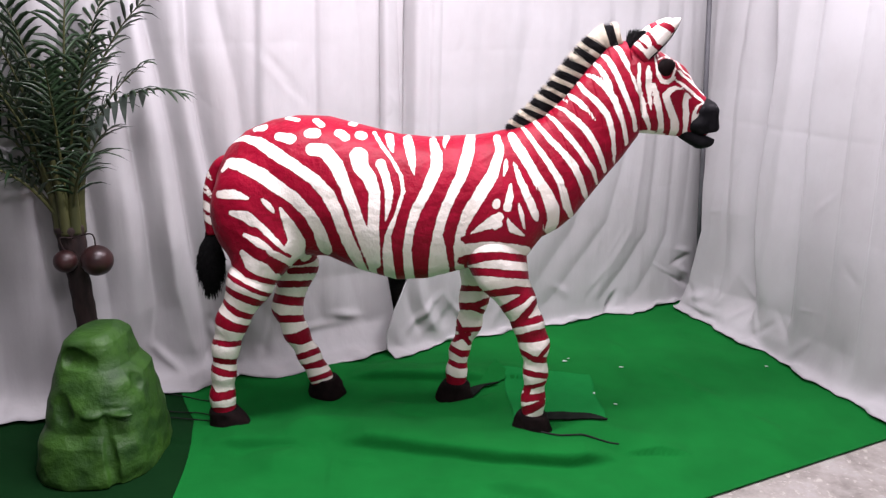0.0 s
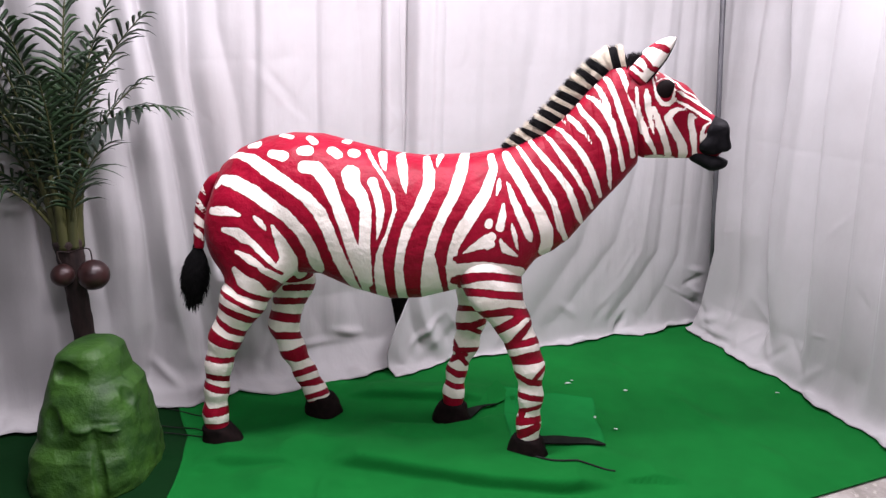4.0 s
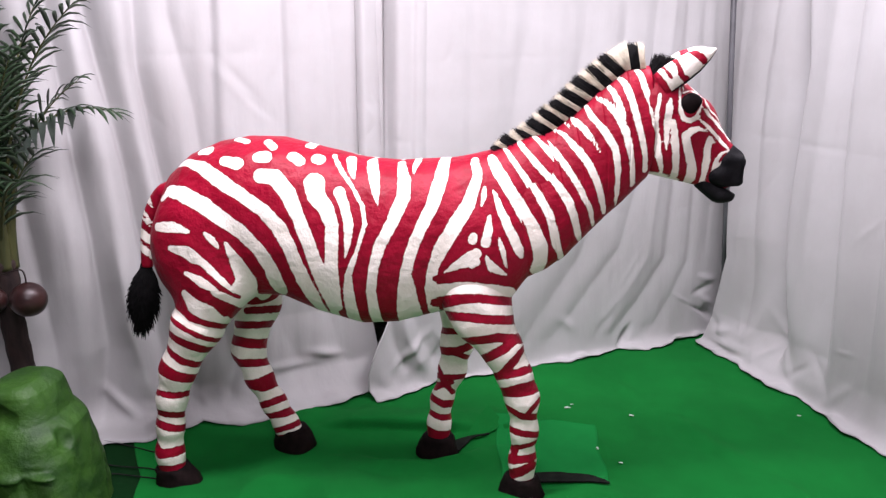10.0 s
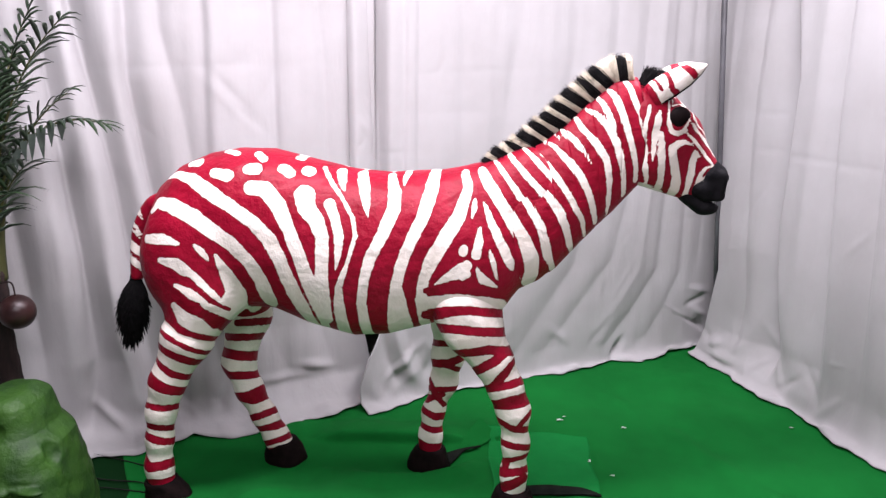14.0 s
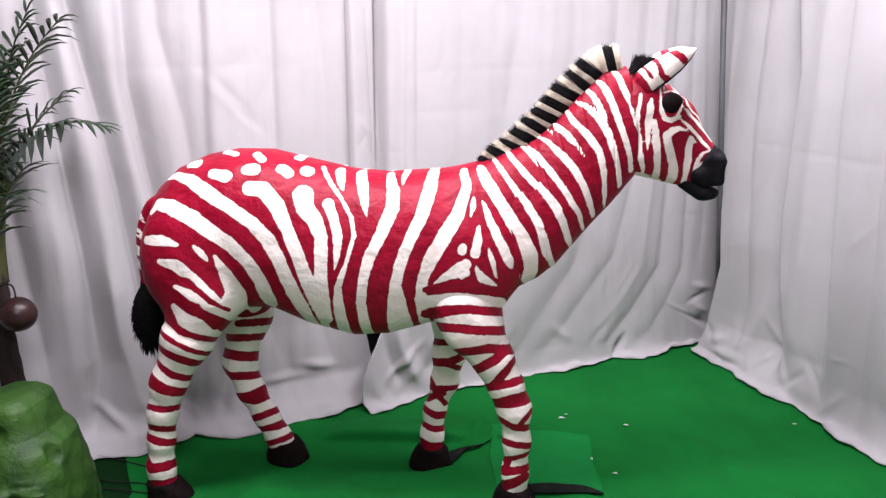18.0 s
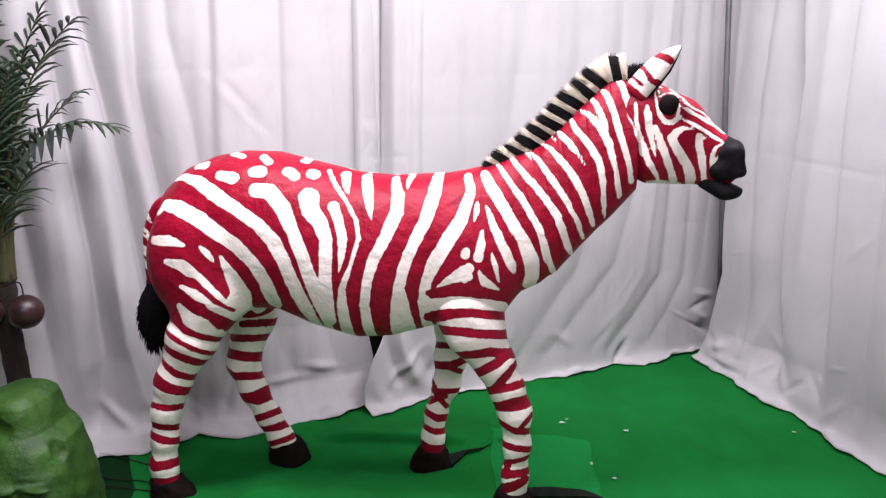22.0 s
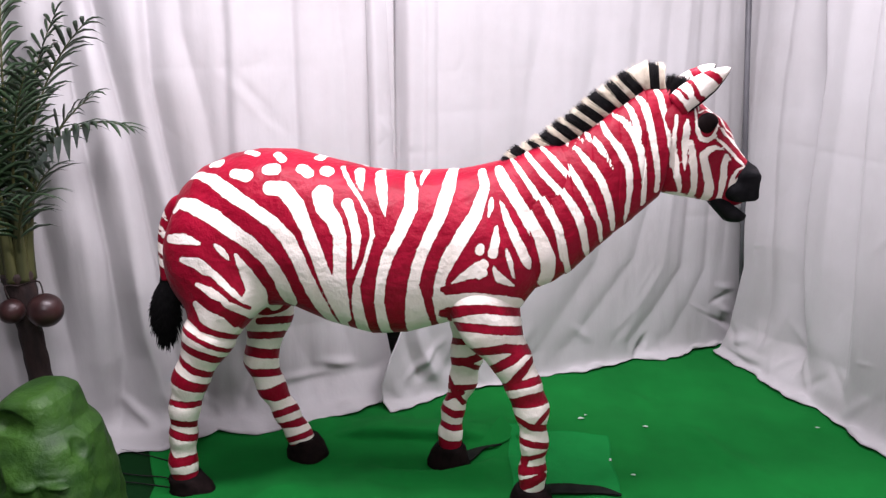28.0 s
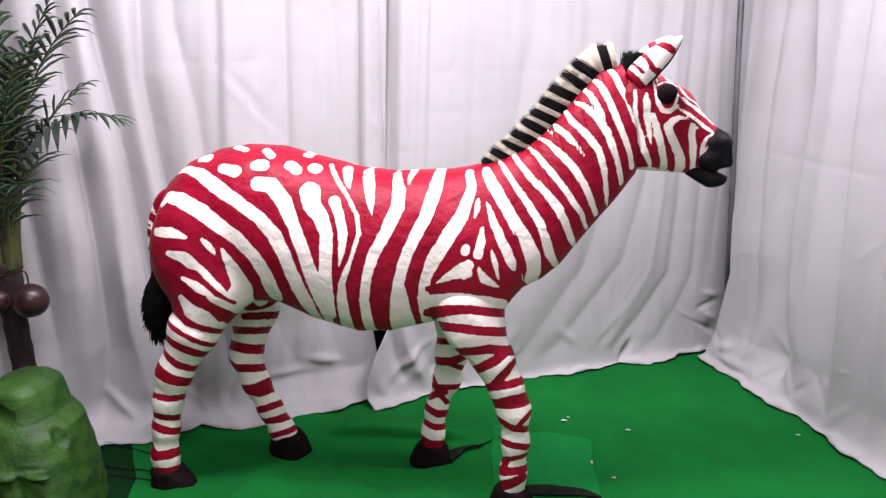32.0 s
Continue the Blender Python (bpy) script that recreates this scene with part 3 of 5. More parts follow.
stroke("neck", True, 0.350, 1.454, 0.0037, 0.381, 1.407, 0.0094, 0.425, 1.366, 0.0115, 0.468, 1.317, 0.0122, 0.491, 1.262, 0.0101, 0.505, 1.207, 0.0087, 0.521, 1.146, 0.0052)
stroke("neck", True, 0.376, 1.480, 0.0037, 0.412, 1.459, 0.0087, 0.455, 1.419, 0.0108, 0.486, 1.381, 0.0122, 0.512, 1.327, 0.0101, 0.537, 1.274, 0.0087, 0.556, 1.221, 0.0088)
stroke("neck", True, 0.397, 1.533, 0.0037, 0.424, 1.502, 0.0087, 0.448, 1.465, 0.0094, 0.468, 1.429, 0.0086, 0.481, 1.387, 0.0057)
stroke("neck", True, 0.425, 1.559, 0.0044, 0.455, 1.530, 0.0095, 0.488, 1.473, 0.0101, 0.514, 1.418, 0.0108, 0.543, 1.365, 0.0094, 0.568, 1.312, 0.008, 0.583, 1.274, 0.0081)
stroke("neck", True, 0.469, 1.601, 0.0067, 0.494, 1.568, 0.0095, 0.515, 1.525, 0.0101, 0.546, 1.476, 0.0094, 0.565, 1.430, 0.0087, 0.588, 1.393, 0.0073, 0.604, 1.333, 0.0066)
stroke("head", True, 0.566, 1.513, 0.0043, 0.569, 1.468, 0.0055, 0.577, 1.417, 0.0073, 0.591, 1.377, 0.0117, 0.609, 1.330, 0.0092, 0.629, 1.299, 0.0081, 0.640, 1.278, 0.0044)
stroke("head", True, 0.526, 1.502, 0.0049, 0.553, 1.446, 0.0067, 0.573, 1.401, 0.0067, 0.587, 1.354, 0.0031)
stroke("head", True, 0.600, 1.504, 0.0049, 0.604, 1.474, 0.011, 0.609, 1.428, 0.011, 0.620, 1.382, 0.0067, 0.629, 1.347, 0.0018)
stroke("head", True, 0.626, 1.437, 0.0061, 0.638, 1.405, 0.011, 0.656, 1.359, 0.0117, 0.673, 1.315, 0.0112, 0.685, 1.281, 0.0107)
stroke("head", True, 0.737, 1.434, 0.0019, 0.709, 1.434, 0.008, 0.689, 1.422, 0.0117, 0.676, 1.404, 0.0135, 0.695, 1.367, 0.0142, 0.722, 1.330, 0.0144, 0.735, 1.302, 0.0157, 0.737, 1.280, 0.0152)
stroke("head", True, 0.778, 1.408, 0.0031, 0.758, 1.413, 0.01, 0.758, 1.389, 0.0119, 0.767, 1.355, 0.0113, 0.773, 1.314, 0.0101, 0.779, 1.281, 0.0089)
stroke("head", True, 0.827, 1.392, 0.0025, 0.807, 1.380, 0.0057, 0.800, 1.356, 0.0069, 0.801, 1.333, 0.0082, 0.800, 1.295, 0.0051)
stroke("head", True, 0.834, 1.364, 0.0025, 0.819, 1.352, 0.0076, 0.811, 1.338, 0.0057)
stroke("head", True, 0.618, 1.563, 0.0025, 0.625, 1.530, 0.0037, 0.632, 1.499, 0.0049, 0.639, 1.475, 0.0067, 0.655, 1.453, 0.008, 0.678, 1.452, 0.008, 0.699, 1.470, 0.0043)
stroke("head", True, 0.637, 1.534, 0.0025, 0.655, 1.550, 0.0025, 0.685, 1.554, 0.0025, 0.692, 1.519, 0.0025, 0.695, 1.486, 0.0031, 0.689, 1.464, 0.0043)
stroke("head", True, 0.698, 1.499, 0.0025, 0.731, 1.486, 0.0056, 0.773, 1.468, 0.0063, 0.810, 1.451, 0.0057, 0.832, 1.431, 0.0038)
stroke("head", True, 0.666, 1.571, 0.0025, 0.691, 1.551, 0.0025, 0.715, 1.511, 0.0034, 0.767, 1.491, 0.0035, 0.817, 1.456, 0.0032, 0.838, 1.434, 0.0026)
stroke("head", True, 0.698, 1.466, 0.0031, 0.726, 1.455, 0.005, 0.766, 1.436, 0.0063, 0.806, 1.412, 0.0063, 0.830, 1.398, 0.0038)
stroke("head", True, 0.623, 1.577, 0.0025, 0.652, 1.570, 0.0025)
stroke("head", True, 0.634, 1.557, 0.0016, 0.637, 1.534, 0.0018)
stroke("head", True, 0.604, 1.273, 0.0029, 0.654, 1.274, 0.0032, 0.705, 1.272, 0.0026)


# ---- how the neck and head move: shares of the whole turn from the shoulders up ----
NECK_S = [0.16, 0.28, 0.40, 0.52, 0.66, 0.82, 1.0]
SHARE_PITCH = [0.34, 0.22, 0.16, 0.12, 0.09, 0.07]
SHARE_YAW = [0.14, 0.16, 0.17, 0.18, 0.18, 0.17]
NECK_PIVOT = [(0.12, 0, 0.97), (0.17, 0, 1.017), (0.25, 0, 1.083), (0.33, 0, 1.17), (0.41, 0, 1.257), (0.48, 0, 1.343)]
HEAD_PIVOT = (0.56, 0, 1.44)
JAW_PIVOT = (0.755, 0, 1.315)


def turn(p, pitch, yaw, roll=0.0):
    """A turn about the point p: pitch lowers the head, yaw swings it to +y (degrees)."""
    a, b, c = np.radians((pitch, yaw, roll))
    ry = np.array([[np.cos(a), 0, np.sin(a)], [0, 1, 0], [-np.sin(a), 0, np.cos(a)]])
    rz = np.array([[np.cos(b), -np.sin(b), 0], [np.sin(b), np.cos(b), 0], [0, 0, 1]])
    rx = np.array([[1, 0, 0], [0, np.cos(c), -np.sin(c)], [0, np.sin(c), np.cos(c)]])
    m = np.eye(4)
    m[:3, :3] = rz @ ry @ rx
    m[:3, 3] = np.array(p) - m[:3, :3] @ np.array(p)
    return m


def neck_chain(pitch, yaw, nod, swing):
    """The six pieces of the neck and the head, as matrices from their rest."""
    m, out = np.eye(4), []
    for p, a, b in zip(NECK_PIVOT, SHARE_PITCH, SHARE_YAW):
        m = m @ turn(p, pitch * a, yaw * b)
        out.append(m)
    out.append(m @ turn(HEAD_PIVOT, nod, swing))
    return out


# ---- mesh helpers ----
def mesh_ob(name, verts, faces, mat, parent=None, label="", smooth=True):
    me = bpy.data.meshes.new(name)
    me.from_pydata([tuple(map(float, v)) for v in verts], [], [tuple(map(int, f)) for f in faces])
    me.materials.append(mat)
    if smooth:
        me.shade_smooth()
    me.update()
    ob = new(name, me)
    if parent:
        ob.parent = parent
    return tagged(ob, label)


def net_ob(name, f, lo, hi, h, mat, parent=None, label=""):
    v, q = net(f, lo, hi, h)
    return mesh_ob(name, v, q, mat, parent, label)


def loft(rings, close_ends=True):
    """Vertices and quads through rings of equal count."""
    n = len(rings[0])
    verts = np.concatenate(rings)
    faces = [(i * n + j, i * n + (j + 1) % n, (i + 1) * n + (j + 1) % n, (i + 1) * n + j) for i in range(len(rings) - 1) for j in range(n)]
    if close_ends:
        faces += [tuple(range(n))[::-1], tuple((len(rings) - 1) * n + j for j in range(n))]
    return verts, faces


def tube(pts, radii, n=14, squash=None):
    """Rings round a bent line."""
    pts = np.array(pts, float)
    tang = np.gradient(pts, axis=0)
    tang /= np.linalg.norm(tang, axis=1)[:, None]
    side = np.cross(tang[0], (0.13, 0.97, 0.2))
    rings = []
    for i, (p, t, r) in enumerate(zip(pts, tang, radii)):
        side = side - t * (side @ t)
        side /= np.linalg.norm(side)
        up = np.cross(t, side)
        a = np.linspace(0, 2 * np.pi, n, endpoint=False)[:, None]
        rings.append(p + r * (np.cos(a) * side + np.sin(a) * up * (squash or 1.0)))
    return rings


def bend(pts, n):
    """A smooth line through a few points."""
    pts = np.array(pts, float)
    k = np.linspace(0, len(pts) - 1, n)
    i = np.clip(k.astype(int), 0, len(pts) - 2)
    u = (k - i)[:, None]
    p0, p1, p2, p3 = pts[np.maximum(i - 1, 0)], pts[i], pts[i + 1], pts[np.minimum(i + 2, len(pts) - 1)]
    return 0.5 * (2 * p1 + (p2 - p0) * u + (2 * p0 - 5 * p1 + 4 * p2 - p3) * u**2 + (3 * p1 - p0 - 3 * p2 + p3) * u**3)


def paint(ob, name, base_white, fold=True, extra=()):
    """Stores how deep each vertex lies in white paint."""
    me = ob.data
    co = np.empty(len(me.vertices) * 3)
    me.vertices.foreach_get("co", co)
    co = co.reshape(-1, 3)
    y = -np.abs(co[:, 1]) if fold else co[:, 1]
    q = np.stack([co[:, 0], co[:, 2] + 0.3 * y], -1)
    f = np.full(len(q), 0.02 if base_white else -0.02)
    for white, rows in [*STROKES.get(name, []), *extra]:
        d = np.full(len(q), 9.0)
        for a, b in zip(rows, rows[1:]):
            ba = b[:2] - a[:2]
            t = np.clip((q - a[:2]) @ ba / max(ba @ ba, 1e-9), 0, 1)
            d = np.minimum(d, np.linalg.norm(q - a[:2] - t[:, None] * ba, axis=1) - (a[2] + (b[2] - a[2]) * t))
        f = np.maximum(f, -d) if white else np.minimum(f, d)
    attr = me.attributes.new("paint", "FLOAT", "POINT")
    attr.data.foreach_set("value", f.clip(-0.03, 0.03))


def strands(rows, n=4):
    """Many thin tapered hairs: rows of root, tip, sideways bend, radius, in one mesh."""
    V, F = [], []
    for root, tip, sag, r in rows:
        root, tip, sag = np.array(root), np.array(tip), np.array(sag)
        ax = tip - root
        s = np.cross(ax, (0.3, 0.9, 0.1))
        s /= np.linalg.norm(s) + 1e-9
        t = np.cross(ax, s)
        t /= np.linalg.norm(t) + 1e-9
        base = len(V)
        for k, rr in ((0, 1.0), (0.5, 0.85), (0.85, 0.5)):
            c = root + ax * k + sag * k * k
            V += [c + r * rr * (np.cos(a) * s + np.sin(a) * t) for a in (0, 2.1, 4.2)]
        V.append(root + ax + sag)
        for i in range(2):
            F += [(base + 3 * i + j, base + 3 * i + (j + 1) % 3, base + 3 * i + 3 + (j + 1) % 3, base + 3 * i + 3 + j) for j in range(3)]
        F += [(base + 6 + j, base + 6 + (j + 1) % 3, base + 9) for j in range(3)]
    return V, F


def box(lo, hi):
    (a, b, c), (d, e, f) = lo, hi
    v = [(a, b, c), (d, b, c), (d, e, c), (a, e, c), (a, b, f), (d, b, f), (d, e, f), (a, e, f)]
    return v, [(3, 2, 1, 0), (4, 5, 6, 7), (0, 1, 5, 4), (1, 2, 6, 5), (2, 3, 7, 6), (3, 0, 4, 7)]


# ---- the room ----
def slab(name, lo, hi, mat, label):
    return tagged(mesh_ob(name, *box(lo, hi), mat, smooth=False), label, kind="structure")


slab("floor", (-4.2, -5.2, -0.12), (3.6, 3.2, -0.006), CONCRETE, "worn grey concrete floor with paint spots")
# ceiling and walls are added out of view; their grey sets the bounced light
slab("ceiling", (-4.2, -5.2, CEILING), (3.6, 3.2, CEILING + 0.1), WALL, "unseen plain grey ceiling added to bounce light")
slab("wall_north", (-4.2, 3.2, -0.12), (3.6, 3.3, CEILING), WALL, "plain grey wall added behind the curtains to close the room")
slab("wall_south", (-4.2, -5.3, -0.12), (3.6, -5.2, CEILING), WALL, "unseen plain grey wall added behind the camera to bounce light")
slab("wall_west", (-4.3, -5.2, -0.12), (-4.2, 3.2, CEILING), WALL, "unseen plain grey side wall added to bounce light")
slab("wall_east", (3.6, -5.2, -0.12), (3.7, 3.2, CEILING), WALL, "unseen plain grey side wall added to bounce light")
for lx, ly, lr, lp in LAMPS:
    fix = tagged(new("ceiling_light"), "white tin ceiling lamp with fluorescent tubes", "lamp", "ceiling lamps")
    fix.matrix_basis = pose(lx, ly, CEILING, 0, 0, lr)
    mesh_ob("housing", *box((-0.62, -0.16, -0.07), (0.62, 0.16, -0.001)), TIN, fix, smooth=False)

# back wall line of the curtains: from the corner to the west; right wall line: from the corner to the south
CORNER = np.array((1.20, 1.53))
WEST, BACK = np.array((-0.873, -0.487)), np.array((-0.487, 0.873))
CORNER2 = np.array((1.275, 1.50))
SOUTH, EAST = np.array((0.414, -0.910)), np.array((0.910, 0.414))


def along_path(path, z):
    """The place of a fold at the height z: path is rows of height, place, from the top down."""
    return np.interp(z, [r[0] for r in path][::-1], [r[1] for r in path][::-1])


def curtain(name, origin, along, out, s0, s1, folds, hem, label="", height=2.75, seed=1, edge=None, far=None, mat=None, crumples=(), ripple=1.0):
    """A hanging cloth with thickness. folds: path, half widths to either side, depth, lowest and highest height;
    hem: rows of place, how far the hem lies out; crumples: place, height, half width, half height, lean, depth."""
    n = int((s1 - s0) / 0.0075)
    # down the wall, round the bend, and out over the carpet
    drop = [(z, 0.13 * max(0.0, 1 - z / 0.55) ** 1.6) for z in np.concatenate([np.linspace(height, 1.9, 18), np.linspace(1.9, 0.7, 84)[1:], np.linspace(0.7, 0.12, 56)[1:]])]
    drop += [(0.105, 0.102), (0.088, 0.122), (0.072, 0.15), (0.056, 0.19), (0.042, 0.25), (0.031, 0.33), (0.022, 0.45), (0.016, 0.60), (0.013, 0.80), (0.012, 1.0)]
    drop = drop[::-1]
    u = np.linspace(0, 1, n)
    fx, fp = [r[0] for r in hem], [r[1] for r in hem]
    rnd = random.Random(seed)
    waves = [(rnd.uniform(7, 20), rnd.uniform(-0.9, 0.9), rnd.uniform(0, 6.3), rnd.uniform(0.002, 0.005)) for _ in range(5)]
    waves += [(rnd.uniform(32, 85), rnd.uniform(-1.6, 1.6), rnd.uniform(0, 6.3), rnd.uniform(0.0005, 0.0013)) for _ in range(8)]
    dents = [(rnd.uniform(s0, s1), rnd.uniform(0.12, 1.9) ** 1.15, rnd.uniform(0.010, 0.026), rnd.uniform(0.03, 0.09), rnd.uniform(-0.9, 0.9), rnd.uniform(-0.004, 0.004)) for _ in range(int((s1 - s0) * 9))]
    dents += [(rnd.uniform(s0, s1), rnd.uniform(0.05, 0.22), rnd.uniform(0.018, 0.040), rnd.uniform(0.04, 0.10), rnd.uniform(-1.2, 1.2), rnd.uniform(-0.014, 0.010)) for _ in range(int((s1 - s0) * 8))]
    dents += list(crumples)
    verts = []
    for z, k in drop:
        a0 = edge(z) if edge else s0
        b0 = far(z) if far else s1
        s = a0 + u * (b0 - a0)
        d = sum(a * np.sin(q * s + r * z + ph) for q, r, ph, a in waves) * (1 - k) * ripple
        for path, wl, wr, depth, low, high in folds:
            fade = np.clip((z - low) / 0.14 + 0.5, 0, 1) * np.clip((high - z) / 0.3 + 0.5, 0, 1)
            if fade > 0:
                x = s - along_path(path, z)
                x = np.where(x > 0, x / wl, x / wr) / (1 + 1.3 * max(0.0, 1 - z / 0.65))
                d = d + depth * fade * (0.88 + 0.12 * np.sin(2.3 * z + 9 * path[0][1])) * np.exp(-np.abs(x) ** 1.45) * (1 - 0.8 * k)
        for c, zc, w, h, lean, depth in dents:
            if abs(z - zc) < 2.5 * h:
                d = d + depth * np.exp(-(((s - c - lean * (z - zc)) / w) ** 2) - ((z - zc) / h) ** 2) * (1 - 0.6 * k)
        # faint creases pressed across the cloth
        for zc, high in ((1.17, 0.0026), (1.34, 0.0018), (1.52, 0.0020), (0.74, 0.0024), (1.74, 0.0015)):
            d = d + high * np.exp(-(((z - zc - 0.02 * np.sin(1.3 * s + seed + 3 * zc)) / 0.010) ** 2)) * np.maximum(0, np.sin(2.1 * s + 5 * zc + seed))
        reach = np.interp(s, fx, fp)
        ruck = 0.012 * np.sin(s * 13 + seed) + 0.008 * np.sin(s * 31 + 2 * seed) + 0.004 * np.sin(s * 67 + seed)
        d = d - (reach + ruck * k) * k
        lift = np.maximum(0, 0.012 * np.sin(s * 17 + 5 * seed) + 0.009 * np.sin(s * 41 + seed)) * np.clip(1 - abs(k - 0.62) / 0.36, 0, 1)
        p = origin + np.outer(s, along) + np.outer(d, out)
        verts.append(np.column_stack([p, z + lift + 0.012]))
    front = np.concatenate(verts)
    back = front + np.array((*out, 0)) * 0.005
    back[:, 2] -= np.repeat([0.004 * k for _, k in drop], n)
    m = len(drop)
    quad = lambda b, flip: [((b + i * n + j), (b + i * n + j + 1), (b + (i + 1) * n + j + 1), (b + (i + 1) * n + j))[:: -1 if flip else 1] for i in range(m - 1) for j in range(n - 1)]
    F = quad(0, False) + quad(m * n, True)
    k = m * n
    for j in range(n - 1):
        F += [(j + 1, j, k + j, k + j + 1), ((m - 1) * n + j, (m - 1) * n + j + 1, k + (m - 1) * n + j + 1, k + (m - 1) * n + j)]
    for i in range(m - 1):
        F += [(i * n, (i + 1) * n, k + (i + 1) * n, k + i * n), ((i + 1) * n + n - 1, i * n + n - 1, k + i * n + n - 1, k + (i + 1) * n + n - 1)]
    return tagged(mesh_ob(name, np.concatenate([front, back]), F, mat or CLOTH), label, "curtain", "white backdrop curtains")


TOP = 2.75
# the west curtain: deep hanging folds beside the palm, flatter towards its edge
curtain("curtain", CORNER + BACK * 0.09, WEST, BACK, 1.74, 4.6,
        [([(TOP, 3.07), (1.76, 3.01), (1.34, 2.99), (0.82, 2.947), (0.35, 2.93), (0, 2.98)], 0.040, 0.062, 0.135, -1, 9),
         ([(TOP, 2.97), (1.76, 2.896), (1.43, 2.846), (1.10, 2.80), (0.78, 2.77), (0.30, 2.72), (0, 2.70)], 0.040, 0.066, 0.135, -1, 9),
         ([(TOP, 2.72), (1.76, 2.713), (1.48, 2.718), (1.16, 2.682), (0.8, 2.63)], 0.026, 0.055, 0.080, 0.6, 9),
         ([(TOP, 2.60), (1.67, 2.587), (1.35, 2.53), (1.0, 2.49)], 0.045, 0.055, 0.032, 0.9, 9),
         ([(TOP, 2.43), (1.67, 2.429), (1.35, 2.441), (0.9, 2.45)], 0.07, 0.013, 0.027, 0.9, 9),
         ([(TOP, 2.16), (1.80, 2.160), (1.28, 2.162), (0.9, 2.17)], 0.10, 0.012, 0.022, 0.6, 9),
         ([(TOP, 1.985), (1.80, 1.983), (1.54, 1.961), (0.9, 1.95)], 0.035, 0.035, 0.016, 0.9, 9),
         ([(TOP, 3.22), (1.3, 3.19), (0.4, 3.12), (0, 3.10)], 0.045, 0.06, 0.09, -1, 9),
         ([(TOP, 3.40), (1.3, 3.38), (0.3, 3.33)], 0.05, 0.06, 0.08, -1, 9),
         ([(TOP, 3.60), (0.3, 3.56)], 0.05, 0.06, 0.07, -1, 9), ([(TOP, 3.85), (0.3, 3.86)], 0.06, 0.06, 0.07, -1, 9),
         ([(TOP, 4.15), (0.3, 4.12)], 0.06, 0.06, 0.06, -1, 9),
         ([(0.75, 1.98), (0.30, 1.98), (0, 1.98)], 0.20, 0.16, 0.075, 0.06, 0.55),
         # drag folds near the floor, drawn in behind the hind leg
         ([(0.80, 2.86), (0.45, 2.84), (0.20, 2.79), (0, 2.74)], 0.025, 0.035, -0.035, 0.06, 0.7),
         ([(0.55, 2.68), (0.28, 2.66), (0.05, 2.72)], 0.020, 0.030, 0.055, 0.03, 0.5),
         ([(0.60, 2.52), (0.30, 2.45), (0.10, 2.34)], 0.05, 0.07, 0.026, 0.08, 0.55),
         ([(0.70, 2.30), (0.30, 2.20), (0.10, 2.10)], 0.06, 0.05, 0.022, 0.08, 0.6),
         ([(0.50, 2.02), (0.20, 1.95), (0.10, 1.90)], 0.035, 0.045, 0.022, 0.08, 0.4)],
        [(1.74, 0.03), (1.80, 0.05), (2.0, 0.10), (2.163, 0.14), (2.315, 0.16), (2.5, 0.13), (2.59, 0.06), (2.68, 0.14), (2.80, 0.15), (2.98, 0.12), (3.2, 0.14), (4.6, 0.13)],
        "white cloth backdrop curtain in deep soft folds, hem on the carpet", seed=1,
        edge=lambda z: np.interp(z, [0, 0.08, 0.2, 0.37, 0.5, 0.7], [1.74, 1.74, 1.77, 1.80, 1.77, 1.74]),
        crumples=[(2.33, 1.42, 0.020, 0.10, 0.9, 0.004), (2.37, 1.40, 0.020, 0.09, 0.9, -0.0035), (2.28, 1.33, 0.022, 0.06, 1.1, 0.004), (2.30, 1.55, 0.05, 0.05, -0.5, 0.004),
                  (2.66, 0.16, 0.020, 0.05, 0.4, -0.03), (2.90, 0.10, 0.03, 0.06, 0.8, -0.03), (2.20, 0.16, 0.10, 0.02, 2.0, -0.016), (2.02, 0.19, 0.06, 0.025, 1.4, -0.018)])
